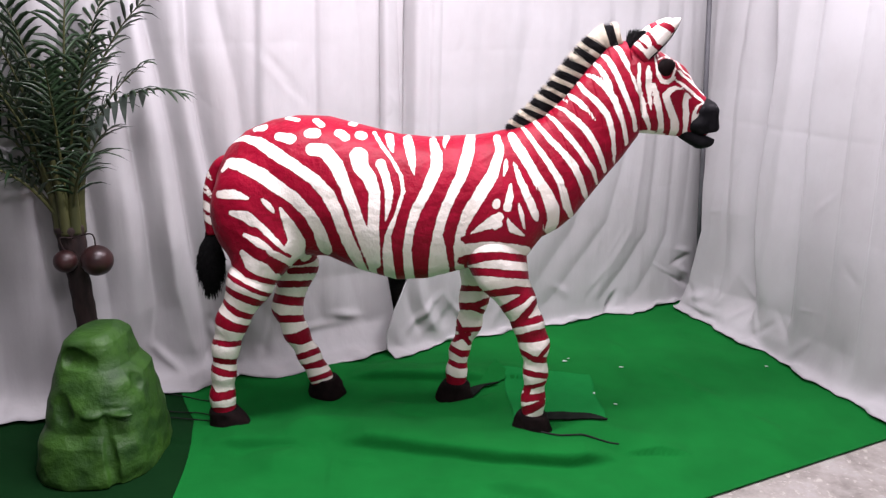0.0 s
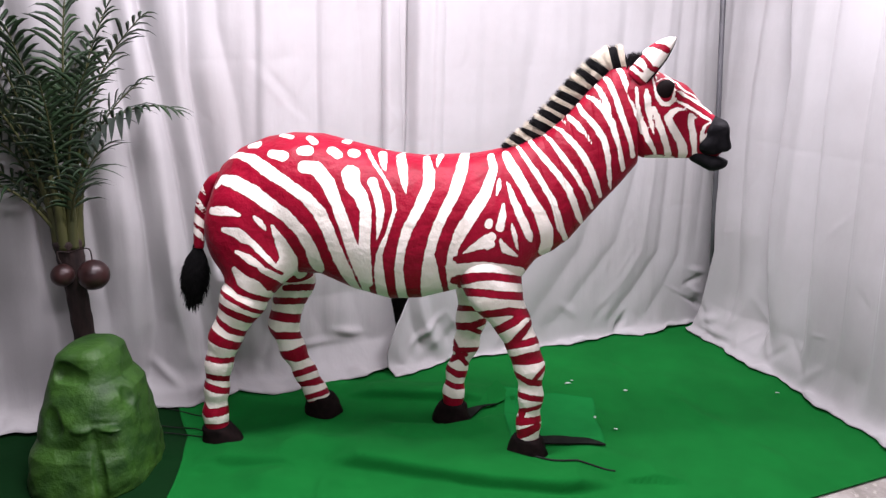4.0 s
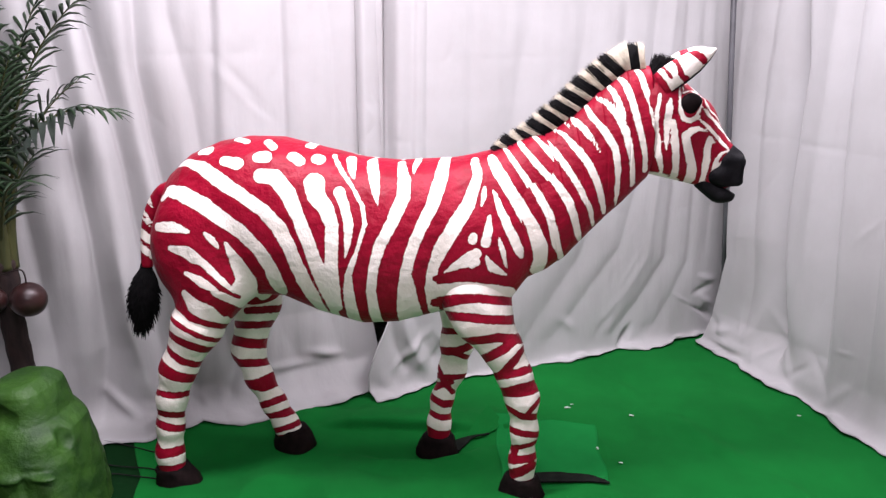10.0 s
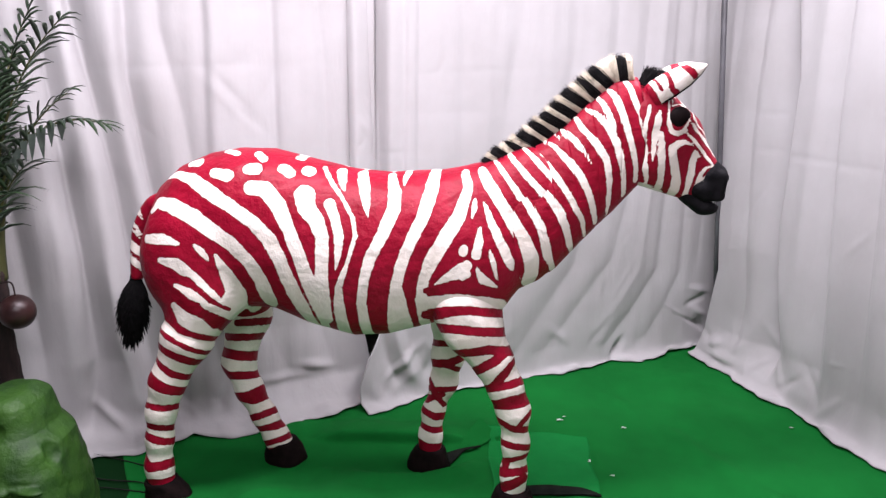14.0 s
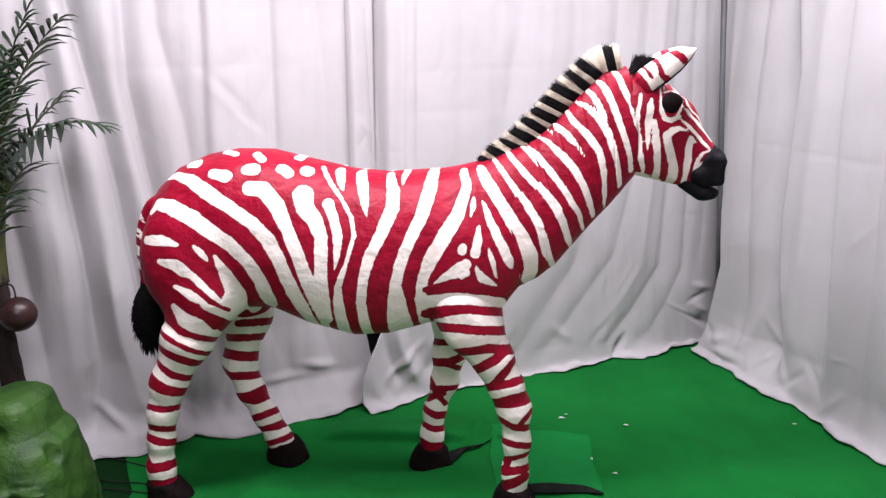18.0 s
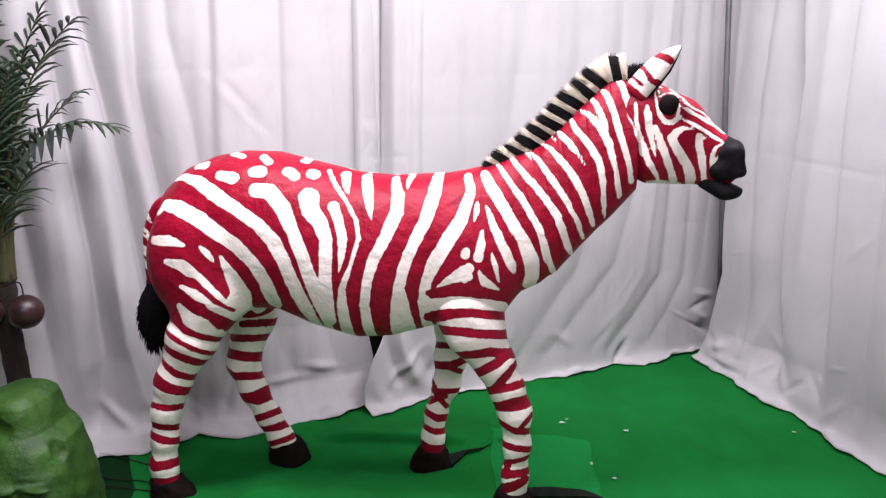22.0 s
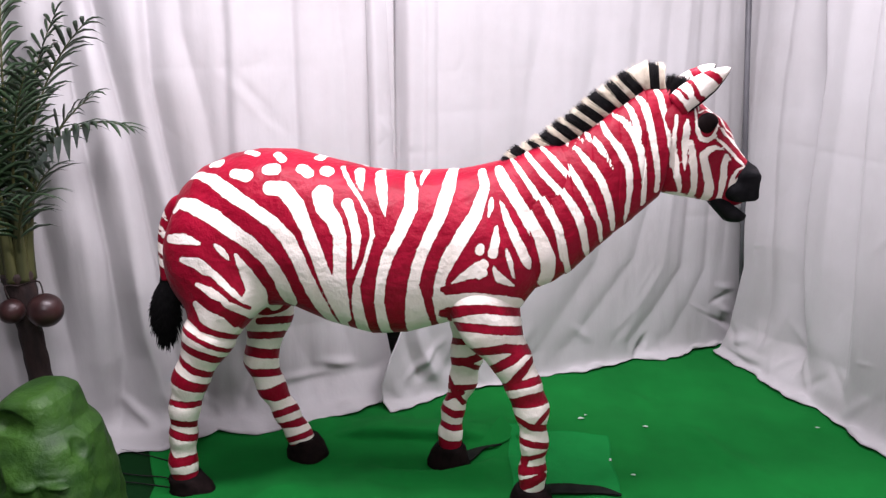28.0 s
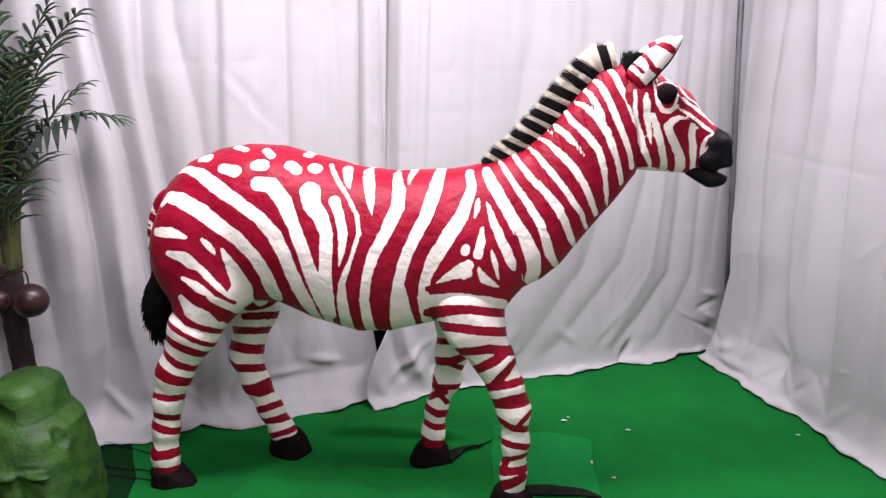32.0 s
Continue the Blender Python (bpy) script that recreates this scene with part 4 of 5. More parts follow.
# the middle curtain, whose folds fan out at the foot from the corner
curtain("curtain", CORNER + BACK * 0.012, WEST, BACK, -0.02, 1.86,
        [([(TOP, 1.862), (0.9, 1.862), (0.6, 1.775)], 0.02, 0.012, 0.045, 0.55, 9),
         ([(TOP, 1.732), (0.9, 1.732)], 0.12, 0.014, 0.095, 0.8, 9),
         ([(TOP, 1.625), (1.80, 1.626), (1.37, 1.632), (0.9, 1.64)], 0.040, 0.010, 0.020, 0.9, 9),
         ([(TOP, 1.565), (1.80, 1.566), (1.39, 1.569), (0.9, 1.57)], 0.012, 0.055, 0.020, 0.9, 9),
         ([(TOP, 1.74), (1.2, 1.73), (0.9, 1.72)], 0.030, 0.022, 0.014, 0.8, 9),
         ([(TOP, 1.36), (1.2, 1.36)], 0.07, 0.07, 0.014, 0.7, 9),
         ([(TOP, 1.06), (1.67, 1.072), (1.20, 1.16), (0.6, 1.30)], 0.06, 0.08, 0.018, 0.4, 9),
         ([(TOP, 0.76), (1.6, 0.78), (0.9, 0.92), (0.55, 1.06), (0.15, 1.30)], 0.05, 0.08, 0.020, 0.06, 9),
         ([(TOP, 0.56), (1.7, 0.55), (1.0, 0.60), (0.564, 0.72), (0.27, 0.94), (0.08, 1.10)], 0.05, 0.08, 0.020, 0.06, 9),
         ([(TOP, 0.38), (1.77, 0.38), (1.0, 0.40), (0.564, 0.50), (0.27, 0.745), (0.08, 0.92)], 0.034, 0.055, 0.016, 0.06, 9),
         ([(TOP, 0.20), (1.77, 0.201), (0.9, 0.19), (0.482, 0.200), (0.263, 0.359), (0.102, 0.509)], 0.026, 0.045, 0.015, 0.04, 9),
         ([(TOP, 0.095), (1.77, 0.098), (0.9, 0.06), (0.45, 0.05), (0.25, 0.15), (0.08, 0.27)], 0.020, 0.030, 0.009, 0.04, 9),
         ([(TOP, 0.29), (1.77, 0.29), (0.9, 0.30), (0.5, 0.33), (0.2, 0.53)], 0.03, 0.03, -0.012, 0.06, 9),
         ([(TOP, 0.03), (1.77, 0.02), (0.9, -0.06)], 0.016, 0.020, 0.005, 0.5, 9),
         ([(0.5, 1.66), (0.25, 1.60), (0.08, 1.50)], 0.03, 0.05, 0.030, 0.06, 0.45), ([(0.45, 1.76), (0.22, 1.72), (0.08, 1.66)], 0.02, 0.03, 0.035, 0.05, 0.4),
         ([(0.5, 1.71), (0.25, 1.66), (0.08, 1.58)], 0.02, 0.03, -0.03, 0.06, 0.45)],
        [(-0.2, 0.02), (0.05, 0.035), (0.33, 0.08), (0.44, 0.03), (0.57, 0.04), (1.02, 0.035), (1.395, 0.012), (1.6, 0.04), (1.70, 0.07), (1.86, 0.09)],
        "white cloth backdrop curtain gathered towards the corner", seed=4, ripple=0.35, edge=lambda z: -0.068 - 0.097 * (1.79 - z), far=lambda z: np.interp(z, [0, 0.03, 0.11, 0.24, 0.37, 0.6, 0.9], [1.84, 1.86, 1.86, 1.81, 1.74, 1.77, 1.86]),
        crumples=[(1.80, 1.28, 0.016, 0.030, 0.8, -0.005), (1.82, 1.20, 0.013, 0.025, -0.9, 0.005), (1.79, 1.36, 0.012, 0.05, 0.3, 0.005), (1.74, 1.24, 0.03, 0.014, 2.0, -0.003), (1.72, 1.17, 0.03, 0.012, 2.0, 0.003),
                  (-0.09, 0.33, 0.05, 0.025, 1.2, -0.012), (-0.06, 0.27, 0.04, 0.022, -1.5, 0.012), (-0.10, 0.20, 0.03, 0.03, 1.0, -0.014), (-0.04, 0.16, 0.018, 0.05, 1.6, 0.016), (0.02, 0.20, 0.018, 0.06, 1.6, -0.010),
                  (-0.12, 0.12, 0.03, 0.04, 1.0, 0.02), (0.44, 0.06, 0.020, 0.05, -0.5, 0.045)])
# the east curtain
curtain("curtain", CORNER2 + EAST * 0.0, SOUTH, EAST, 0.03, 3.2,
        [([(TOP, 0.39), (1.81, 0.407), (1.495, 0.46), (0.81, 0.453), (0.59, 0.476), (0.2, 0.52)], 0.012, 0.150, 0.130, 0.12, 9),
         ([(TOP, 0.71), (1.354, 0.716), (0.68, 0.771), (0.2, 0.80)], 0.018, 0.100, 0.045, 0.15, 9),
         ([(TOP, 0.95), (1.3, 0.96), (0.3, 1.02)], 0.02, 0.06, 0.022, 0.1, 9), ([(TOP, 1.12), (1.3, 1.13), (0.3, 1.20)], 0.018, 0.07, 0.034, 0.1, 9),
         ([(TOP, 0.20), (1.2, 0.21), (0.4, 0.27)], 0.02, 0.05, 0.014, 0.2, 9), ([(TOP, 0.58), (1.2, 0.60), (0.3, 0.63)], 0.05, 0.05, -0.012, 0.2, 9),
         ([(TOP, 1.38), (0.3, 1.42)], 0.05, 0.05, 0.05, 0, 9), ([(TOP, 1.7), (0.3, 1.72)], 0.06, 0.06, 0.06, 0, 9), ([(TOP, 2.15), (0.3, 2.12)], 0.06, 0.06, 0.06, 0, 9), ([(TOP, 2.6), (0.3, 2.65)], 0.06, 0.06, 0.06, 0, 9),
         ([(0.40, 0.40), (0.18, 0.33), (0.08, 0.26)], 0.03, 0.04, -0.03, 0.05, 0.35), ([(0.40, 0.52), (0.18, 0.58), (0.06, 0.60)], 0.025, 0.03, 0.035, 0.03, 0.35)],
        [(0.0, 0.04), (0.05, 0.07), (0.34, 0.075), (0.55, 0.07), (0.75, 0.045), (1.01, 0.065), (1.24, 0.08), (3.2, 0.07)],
        "cloth backdrop curtain in a darker tone on the side of the stage", seed=7, ripple=0.5, mat=CLOTH_DARKER, edge=lambda z: 0.105 - 0.104 * (z - 0.35) - 0.14 * max(0.0, 1 - z / 0.5),
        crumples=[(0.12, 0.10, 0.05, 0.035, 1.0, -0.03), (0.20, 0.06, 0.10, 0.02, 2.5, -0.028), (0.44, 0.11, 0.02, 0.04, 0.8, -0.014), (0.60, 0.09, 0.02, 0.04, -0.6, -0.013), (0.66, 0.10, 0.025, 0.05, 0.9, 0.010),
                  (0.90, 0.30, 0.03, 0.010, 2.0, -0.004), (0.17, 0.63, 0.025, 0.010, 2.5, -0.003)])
# the dark slit between the curtains at the corner and the dark board behind the gap
v, f = loft(tube([(1.3655, 1.496, 0.0), (1.2816, 1.449, 0.983), (1.138, 1.370, 2.654)], [0.0135, 0.0135, 0.0135], 12))
tagged(mesh_ob("pole", v, f, DARK), "dark grey metal curtain pole in the corner", "pole")


# ---- carpet ----
# folds in the felt: line, half width of the steep near face, half width of the far slope, height
CREASES = [([(-1.08, -0.30), (-0.88, -0.285), (-0.60, -0.275), (-0.52, -0.245)], 0.034, 0.16, 0.052), ([(-0.56, -0.25), (-0.28, -0.235), (-0.05, -0.275), (0.17, -0.31), (0.40, -0.31), (0.62, -0.23)], 0.030, 0.20, 0.066),
           ([(-0.88, -0.37), (-0.72, -0.43), (-0.53, -0.40)], 0.060, 0.12, 0.050), ([(-0.53, -0.26), (-0.48, -0.66)], 0.014, 0.020, 0.016),
           ([(-0.60, 0.34), (-0.35, 0.375), (-0.10, 0.375), (0.14, 0.41)], 0.026, 0.12, 0.055), ([(-0.40, 0.12), (-0.25, 0.055), (-0.07, 0.06), (0.06, 0.14), (0.14, 0.26)], 0.07, 0.022, 0.040),
           ([(0.0, -0.48), (0.45, -0.58)], 0.03, 0.12, 0.034), ([(0.30, 0.05), (0.60, 0.10), (0.62, 0.30), (0.57, 0.48)], 0.018, 0.018, 0.009),
           ([(0.92, 0.66), (1.06, 0.36), (1.24, 0.14)], 0.05, 0.05, 0.018), ([(1.20, 0.20), (1.38, -0.10)], 0.05, 0.05, 0.016), ([(0.70, 0.98), (0.84, 0.72)], 0.04, 0.04, 0.011), ([(0.66, -0.02), (0.95, -0.22)], 0.05, 0.05, 0.016)]


def felt_height(X, Y, seed=1, lean=False):
    """How far the felt rises in waves and folds above where it lies; lean: also how far each fold's brow hangs over to the south."""
    X, Y = np.asarray(X, float), np.asarray(Y, float)
    Z = 0.004 * (np.sin(X * 9 + Y * 4 + seed) + np.sin(Y * 13 - X * 3 + 2 * seed) + 2)
    brow = np.zeros(X.shape)
    for line, near, far, high in CREASES:
        d, back = np.full(X.shape, 9.0), np.zeros(X.shape)
        for p, q in zip(line, line[1:]):
            p, q = np.array(p), np.array(q)
            k = np.clip(((X - p[0]) * (q - p)[0] + (Y - p[1]) * (q - p)[1]) / ((q - p) @ (q - p)), 0, 1)
            e = np.hypot(X - p[0] - k * (q - p)[0], Y - p[1] - k * (q - p)[1])
            back = np.where(e < d, Y - p[1] - k * (q - p)[1], back)
            d = np.minimum(d, e)
        ends = np.hypot(X - line[0][0], Y - line[0][1]), np.hypot(X - line[-1][0], Y - line[-1][1])
        taper = np.clip(ends[0] / 0.16, 0.1, 1) * np.clip(ends[1] / 0.16, 0.1, 1)
        shape = taper * np.exp(-((d / np.where(back > 0, far, near)) ** 2) * (1 + 0.25 * np.sin(X * 21)))
        Z = np.maximum(Z, 0.5 * Z + high * shape)
        if near < 0.04 and high > 0.04:
            brow = np.maximum(brow, 0.6 * high * taper * np.exp(-((d / np.where(back > 0, 0.5 * far, 1.3 * near)) ** 2)))
    return (Z, brow) if lean else Z


def carpet_piece(name, s0, s1, t0, t1, lift, label, mat, flare=0.0):
    """A felt sheet along the back wall: s to the west, t towards the room; it lies in low waves and its west edge may flare out."""
    seed = 1
    n, m = int((s1 - s0) / 0.012), int((t1 - t0) / 0.012)
    S, T = np.meshgrid(np.linspace(s0, s1, n), np.linspace(t0, t1, m), indexing="ij")
    S = S + 0.012 * np.sin(T * 7 + seed) + flare * np.clip((T - 0.3) / 0.55, 0, 2) * np.clip((S - s0) / (s1 - s0) * 4 - 3, 0, 1)
    X = CORNER[0] + S * WEST[0] - T * BACK[0]
    Y = CORNER[1] + S * WEST[1] - T * BACK[1]
    edge = np.clip((t1 - T) / 0.15, 0, 1) * np.clip((S - s0) / 0.1, 0, 1)
    rise, brow = felt_height(X, Y, seed, True)
    Z, Y = lift + edge * rise, Y - edge * brow
    top = np.stack([X, Y, Z], -1).reshape(-1, 3)
    low = top - (0, 0, 0.004)
    k = n * m
    F = [(i * m + j, i * m + j + 1, (i + 1) * m + j + 1, (i + 1) * m + j) for i in range(n - 1) for j in range(m - 1)]
    F = F + [tuple(k + a for a in q[::-1]) for q in F]
    ring = [i * m for i in range(n)] + [(n - 1) * m + j for j in range(1, m)] + [i * m + m - 1 for i in range(n - 2, -1, -1)] + [j for j in range(m - 2, 0, -1)]
    F += [(b, a, k + a, k + b) for a, b in zip(ring, ring[1:] + ring[:1])]
    ob = mesh_ob(name, np.concatenate([top, low]), F, mat)
    return tagged(ob, label, "carpet", "green carpets")


carpet_piece("carpet", -0.75, 2.86, -0.55, 1.62, 0.004, "green felt carpet with folding creases covering the stage", CARPET, 0.16)
carpet_piece("carpet", 2.70, 5.2, -0.55, 1.62, -0.003, "darker green felt carpet strip beside the stage carpet, with shade in its colour", CARPET_SHADED)


# a lighter square of felt laid on the carpet beside the front hoof
U, V = np.meshgrid(np.linspace(0, 1, 44), np.linspace(0, 1, 44), indexing="ij")
corners = np.array([(0.20, -0.01), (0.60, 0.03), (0.16, 0.50), (0.585, 0.47)])
XY = ((1 - U)[..., None] * (1 - V)[..., None] * corners[0] + (U * (1 - V))[..., None] * corners[1] + ((1 - U) * V)[..., None] * corners[2] + (U * V)[..., None] * corners[3])
XY = XY + 0.006 * np.stack([np.sin(V * 9), np.sin(U * 11 + 1)], -1)
top = np.dstack([XY, 0.0075 + felt_height(XY[..., 0], XY[..., 1])]).reshape(-1, 3)
quads = [(i * 44 + j, i * 44 + j + 1, (i + 1) * 44 + j + 1, (i + 1) * 44 + j)[::-1] for i in range(43) for j in range(43)]
ring = [i * 44 for i in range(44)] + [43 * 44 + j for j in range(1, 44)] + [i * 44 + 43 for i in range(42, -1, -1)] + [j for j in range(42, 0, -1)]
quads = quads + [tuple(1936 + a for a in q[::-1]) for q in quads] + [(a, b, 1936 + b, 1936 + a) for a, b in zip(ring, ring[1:] + ring[:1])]
tagged(mesh_ob("felt_patch", np.concatenate([top, top - (0, 0, 0.003)]), quads, CARPET_LIGHT), "lighter green felt square lying on the stage carpet", "carpet", "green carpets")

# ---- the zebra figure ----
zebra = tagged(new("zebra"), "life-size zebra figure of fabric painted with red and white stripes", "zebra")
body = net_ob("body", f_body, (-1.10, -0.30, 0.56), (0.52, 0.30, 1.40), 0.0068, STRIPED, zebra, "padded red body with white stripes and dots")
paint(body, "body", False, extra=[*STROKES["neck"][:4], (True, np.array([(-0.96, 0.650, 0.03), (-0.86, 0.600, 0.03), (-0.78, 0.570, 0.03), (-0.70, 0.540, 0.03)])), *STROKES["nearhind"][:4]])


def leg(rows, key, toe, name="leg"):
    lo = np.min([np.array(r[:3]) - r[3] for r in rows], 0) - 0.02
    hi = np.max([np.array(r[:3]) + r[3] for r in rows], 0) + 0.02
    fl = f_leg(rows)
    # cut off just above the sole, inside the hoof
    ob = net_ob(name, lambda P: np.maximum(fl(P), 0.035 - P[..., 2]), lo, hi, 0.0065, STRIPED, zebra)
    paint(ob, key, True, fold=False)
    x, y = rows[-1][0], rows[-1][1]
    rings = []
    for z, rx, ry, dx in ((0.004, 0.082, 0.068, 0.022), (0.012, 0.087, 0.073, 0.022), (0.034, 0.081, 0.069, 0.018), (0.060, 0.072, 0.063, 0.010), (0.080, 0.065, 0.059, 0.002), (0.090, 0.059, 0.056, 0.0), (0.094, 0.052, 0.050, 0.0)):
        a = np.linspace(0, 2 * np.pi, 28, endpoint=False)
        wob = 1 + 0.05 * np.sin(3 * a + x * 40) + 0.04 * np.sin(5 * a + z * 90)
        rings.append(np.stack([x + toe * dx + rx * np.cos(a) * wob, y + ry * np.sin(a) * wob, np.full(28, z + 0.004)], -1))
    v, f = loft(rings)
    mesh_ob("hoof", v, f, HOOF, ob, "dark brown rubber hoof")
    return ob


leg(NEAR_HIND, "nearhind", 1.2)
leg(FAR_HIND, "farhind", 0.3)
leg(NEAR_FRONT, "nearfront", 0.15)
leg(FAR_FRONT, "farfront", -0.2)

# neck in six overlapping pieces, each with its share of the mane
NECK = []
for i in range(6):
    s0, s1 = NECK_S[i], NECK_S[i + 1]
    over = 0.10
    steps = [(s, 0.0) for s in np.linspace(s0, s1, 12)]
    if i < 5:
        steps += [(s1 + over * k, 0.0025 + 0.010 * k) for k in (0.12, 0.4, 0.7, 1.0)]
    else:
        steps += [(min(s1 + 0.0, 1.0), 0.012), (1.0, 0.03)]
    if i == 0:
        steps = [(s, 0.02 * (s0 - s) / s0) for s in np.linspace(0.0, s0, 5)[:-1]] + steps
    v, f = loft([neck_ring(s, ins, 96) for s, ins in steps])
    piece = mesh_ob("neck", v, f, STRIPED, zebra)
    paint(piece, "neck", False)
    NECK.append(piece)

# mane: alternating black and cream tufts of bristle along the crest
rng = random.Random(5)
MANE = 22
trace = np.linspace(0.17, 0.975, 240)
crest = np.array([neck_ring(s, 0, 8)[0] for s in trace])
run = np.concatenate([[0], np.cumsum(np.linalg.norm(np.diff(crest, axis=0), axis=1))])
for k in range(MANE):
    ends = np.interp([run[-1] * (k + q) / MANE for q in (0, 1)], run, trace)
    u = ends.mean()
    seg = max(i for i in range(6) if NECK_S[i] <= u)
    rows = []
    half = (ends[1] - ends[0]) / 2 * (1.30 if k % 2 == 0 else 0.74)
    for j in range(170):
        s = u + half * rng.uniform(-1, 1)
        r = neck_ring(min(s, 1.0), 0.004, 8)
        root = r[0] + np.array((0, rng.gauss(0, 0.012), 0))
        a, b = neck_ring(min(s + 0.01, 1.0), 0, 8)[0], neck_ring(max(s - 0.01, 0), 0, 8)[0]
        t = (a - b) / np.linalg.norm(a - b)
        up = np.array((-t[2], 0, t[0]))
        h = np.interp(s, [0.15, 0.25, 0.5, 0.8, 1.0], [0.050, 0.069, 0.083, 0.082, 0.070]) * rng.uniform(0.86, 1.16)
        lean = np.interp(s, [0.15, 0.5, 1.0], [-0.55, -0.28, -0.05]) + rng.uniform(-0.10, 0.10)
        way = up + t * lean
        way /= np.linalg.norm(way)
        tip = root + way * h + np.array((0, rng.gauss(0, 0.006), 0))
        rows.append((root, tip, t * rng.uniform(-0.008, 0.002), 0.0013))
    # the packed middle of the tuft, and loose hairs round it
    core = []
    for q, wide in ((0.0, 0.024), (0.45, 0.024), (0.85, 0.020), (1.0, 0.012)):
        line = []
        for s in np.linspace(u - half * 0.97, u + half * 0.97, 7):
            r = neck_ring(min(s, 1.0), 0.006, 8)[0]
            a, b = neck_ring(min(s + 0.01, 1.0), 0, 8)[0], neck_ring(max(s - 0.01, 0), 0, 8)[0]
            t = (a - b) / np.linalg.norm(a - b)
            up = np.array((-t[2], 0, t[0]))
            h = np.interp(s, [0.15, 0.25, 0.5, 0.8, 1.0], [0.050, 0.069, 0.083, 0.082, 0.070])
            way = up + t * np.interp(s, [0.15, 0.5, 1.0], [-0.55, -0.28, -0.05])
            line.append(r + way / np.linalg.norm(way) * h * q)
        line = np.array(line)
        core.append(np.concatenate([line + (0, wide, 0), line[::-1] - (0, wide, 0)]))
    cv, cf = loft(core)
    v, f = strands(rows)
    f = list(f) + [tuple(len(v) + i for i in q) for q in cf]
    v = list(v) + list(cv)
    black = k % 2 == 0
    mesh_ob("mane_tuft", v, f, BLACK_FUR if black else CREAM_FUR, NECK[seg], "black bristle tuft" if black else "cream bristle tuft")

head = net_ob("head", f_head, (0.44, -0.16, 1.22), (0.94, 0.16, 1.64), 0.0055, STRIPED, zebra, "red head with white face stripes")
paint(head, "head", False)
net_ob("muzzle", f_muzzle, (0.78, -0.09, 1.26), (0.94, 0.09, 1.45), 0.004, BLACK_MUZZLE, head, "black muzzle with nostrils")
jaw = net_ob("jaw", f_jaw, (0.75, -0.08, 1.22), (0.93, 0.08, 1.33), 0.004, BLACK_MUZZLE, head, "black lower jaw, mouth open")


def eye_ball(side):
    n, m, V, F = 20, 12, [], []
    c = np.array((0.667, side * 0.078, 1.526))
    for i in range(m):
        a = np.pi * i / (m - 1)
        for j in range(n):
            b = 2 * np.pi * j / n
            V.append(c + np.array((0.035 * np.sin(a) * np.cos(b), side * 0.018 * np.cos(a), 0.036 * np.sin(a) * np.sin(b))))
    F = [(i * n + j, i * n + (j + 1) % n, (i + 1) * n + (j + 1) % n, (i + 1) * n + j) for i in range(m - 1) for j in range(n)]
    mesh_ob("eye", V, F, EYE, head, "large glossy black eye")


def ear(side):
    """A cupped leaf: round at the back, hollow to the front, with a dark rim."""
    base, tip = np.array((0.565, side * 0.058, 1.560)), np.array((0.695, side * 0.074, 1.704))
    ax = tip - base
    L = np.linalg.norm(ax)
    ax /= L
    wide = np.array((-ax[2], 0, ax[0]))  # towards the nape
    deep = np.cross(ax, wide)
    rings, rim = [], []
    for k in np.linspace(0, 1, 26):
        w = np.interp(k, [0, 0.12, 0.35, 0.62, 0.85, 0.95, 1.0], [0.042, 0.047, 0.047, 0.040, 0.023, 0.011, 0.0015])
        a = np.linspace(0, 2 * np.pi, 36, endpoint=False)
        c, d = np.cos(a), np.sin(a)
        hollow = np.where(c < 0, 0.45 * np.minimum(1.0, k * 6), 0.0) * (1 - np.abs(d))
        rings.append(base + ax * L * k + w * (np.outer(c * (1 - 0.0) + hollow, wide) + np.outer(d * 0.62, deep)))
        if k > 0.08:
            rim.append(base + ax * L * k + w * (-0.62 * wide - deep * side * -0.50))
    v, f = loft(rings)
    ob = mesh_ob("ear", v, f, STRIPED, head, "striped ear held up")
    at = lambda k, o, r: (*(base + ax * L * k + wide * o)[[0]], (base + ax * L * k + wide * o)[2] - 0.3 * abs(base[1] + ax[1] * L * k), r)
    bands = [[at(0.72, -0.012, 0.011), at(0.67, 0.03, 0.013), at(0.66, 0.07, 0.012)], [at(0.40, -0.06, 0.013), at(0.30, -0.01, 0.009), at(0.37, 0.035, 0.007), at(0.36, 0.07, 0.006)],
             [at(0.05, -0.055, 0.010), at(0.5, -0.060, 0.011), at(0.9, -0.030, 0.007)], [at(-0.03, -0.06, 0.016), at(-0.03, 0.06, 0.018)], [at(0.18, 0.065, 0.004), at(0.15, 0.0, 0.005)]]
    paint(ob, "ear", True, extra=[(False, np.array(b)) for b in bands])
    lining = []
    for k in np.linspace(0.10, 0.95, 14):
        w = np.interp(k, [0, 0.12, 0.35, 0.62, 0.85, 0.95, 1.0], [0.042, 0.047, 0.047, 0.040, 0.023, 0.011, 0.0015])
        a = np.linspace(0, 2 * np.pi, 12, endpoint=False)
        lining.append(base + ax * L * k + w * (np.outer(-0.66 + 0.10 * np.cos(a), wide) + np.outer(0.46 * np.sin(a), deep)))
    v, f = loft(lining)
    mesh_ob("ear_lining", v, f, BLACK_FUR, head, "black plush ear lining")
    rim = np.array(rim)
    v, f = loft(tube(rim, np.linspace(0.0035, 0.002, len(rim)), 8))
    mesh_ob("ear_rim", v, f, BLACK_FUR, head, "dark ear rim")


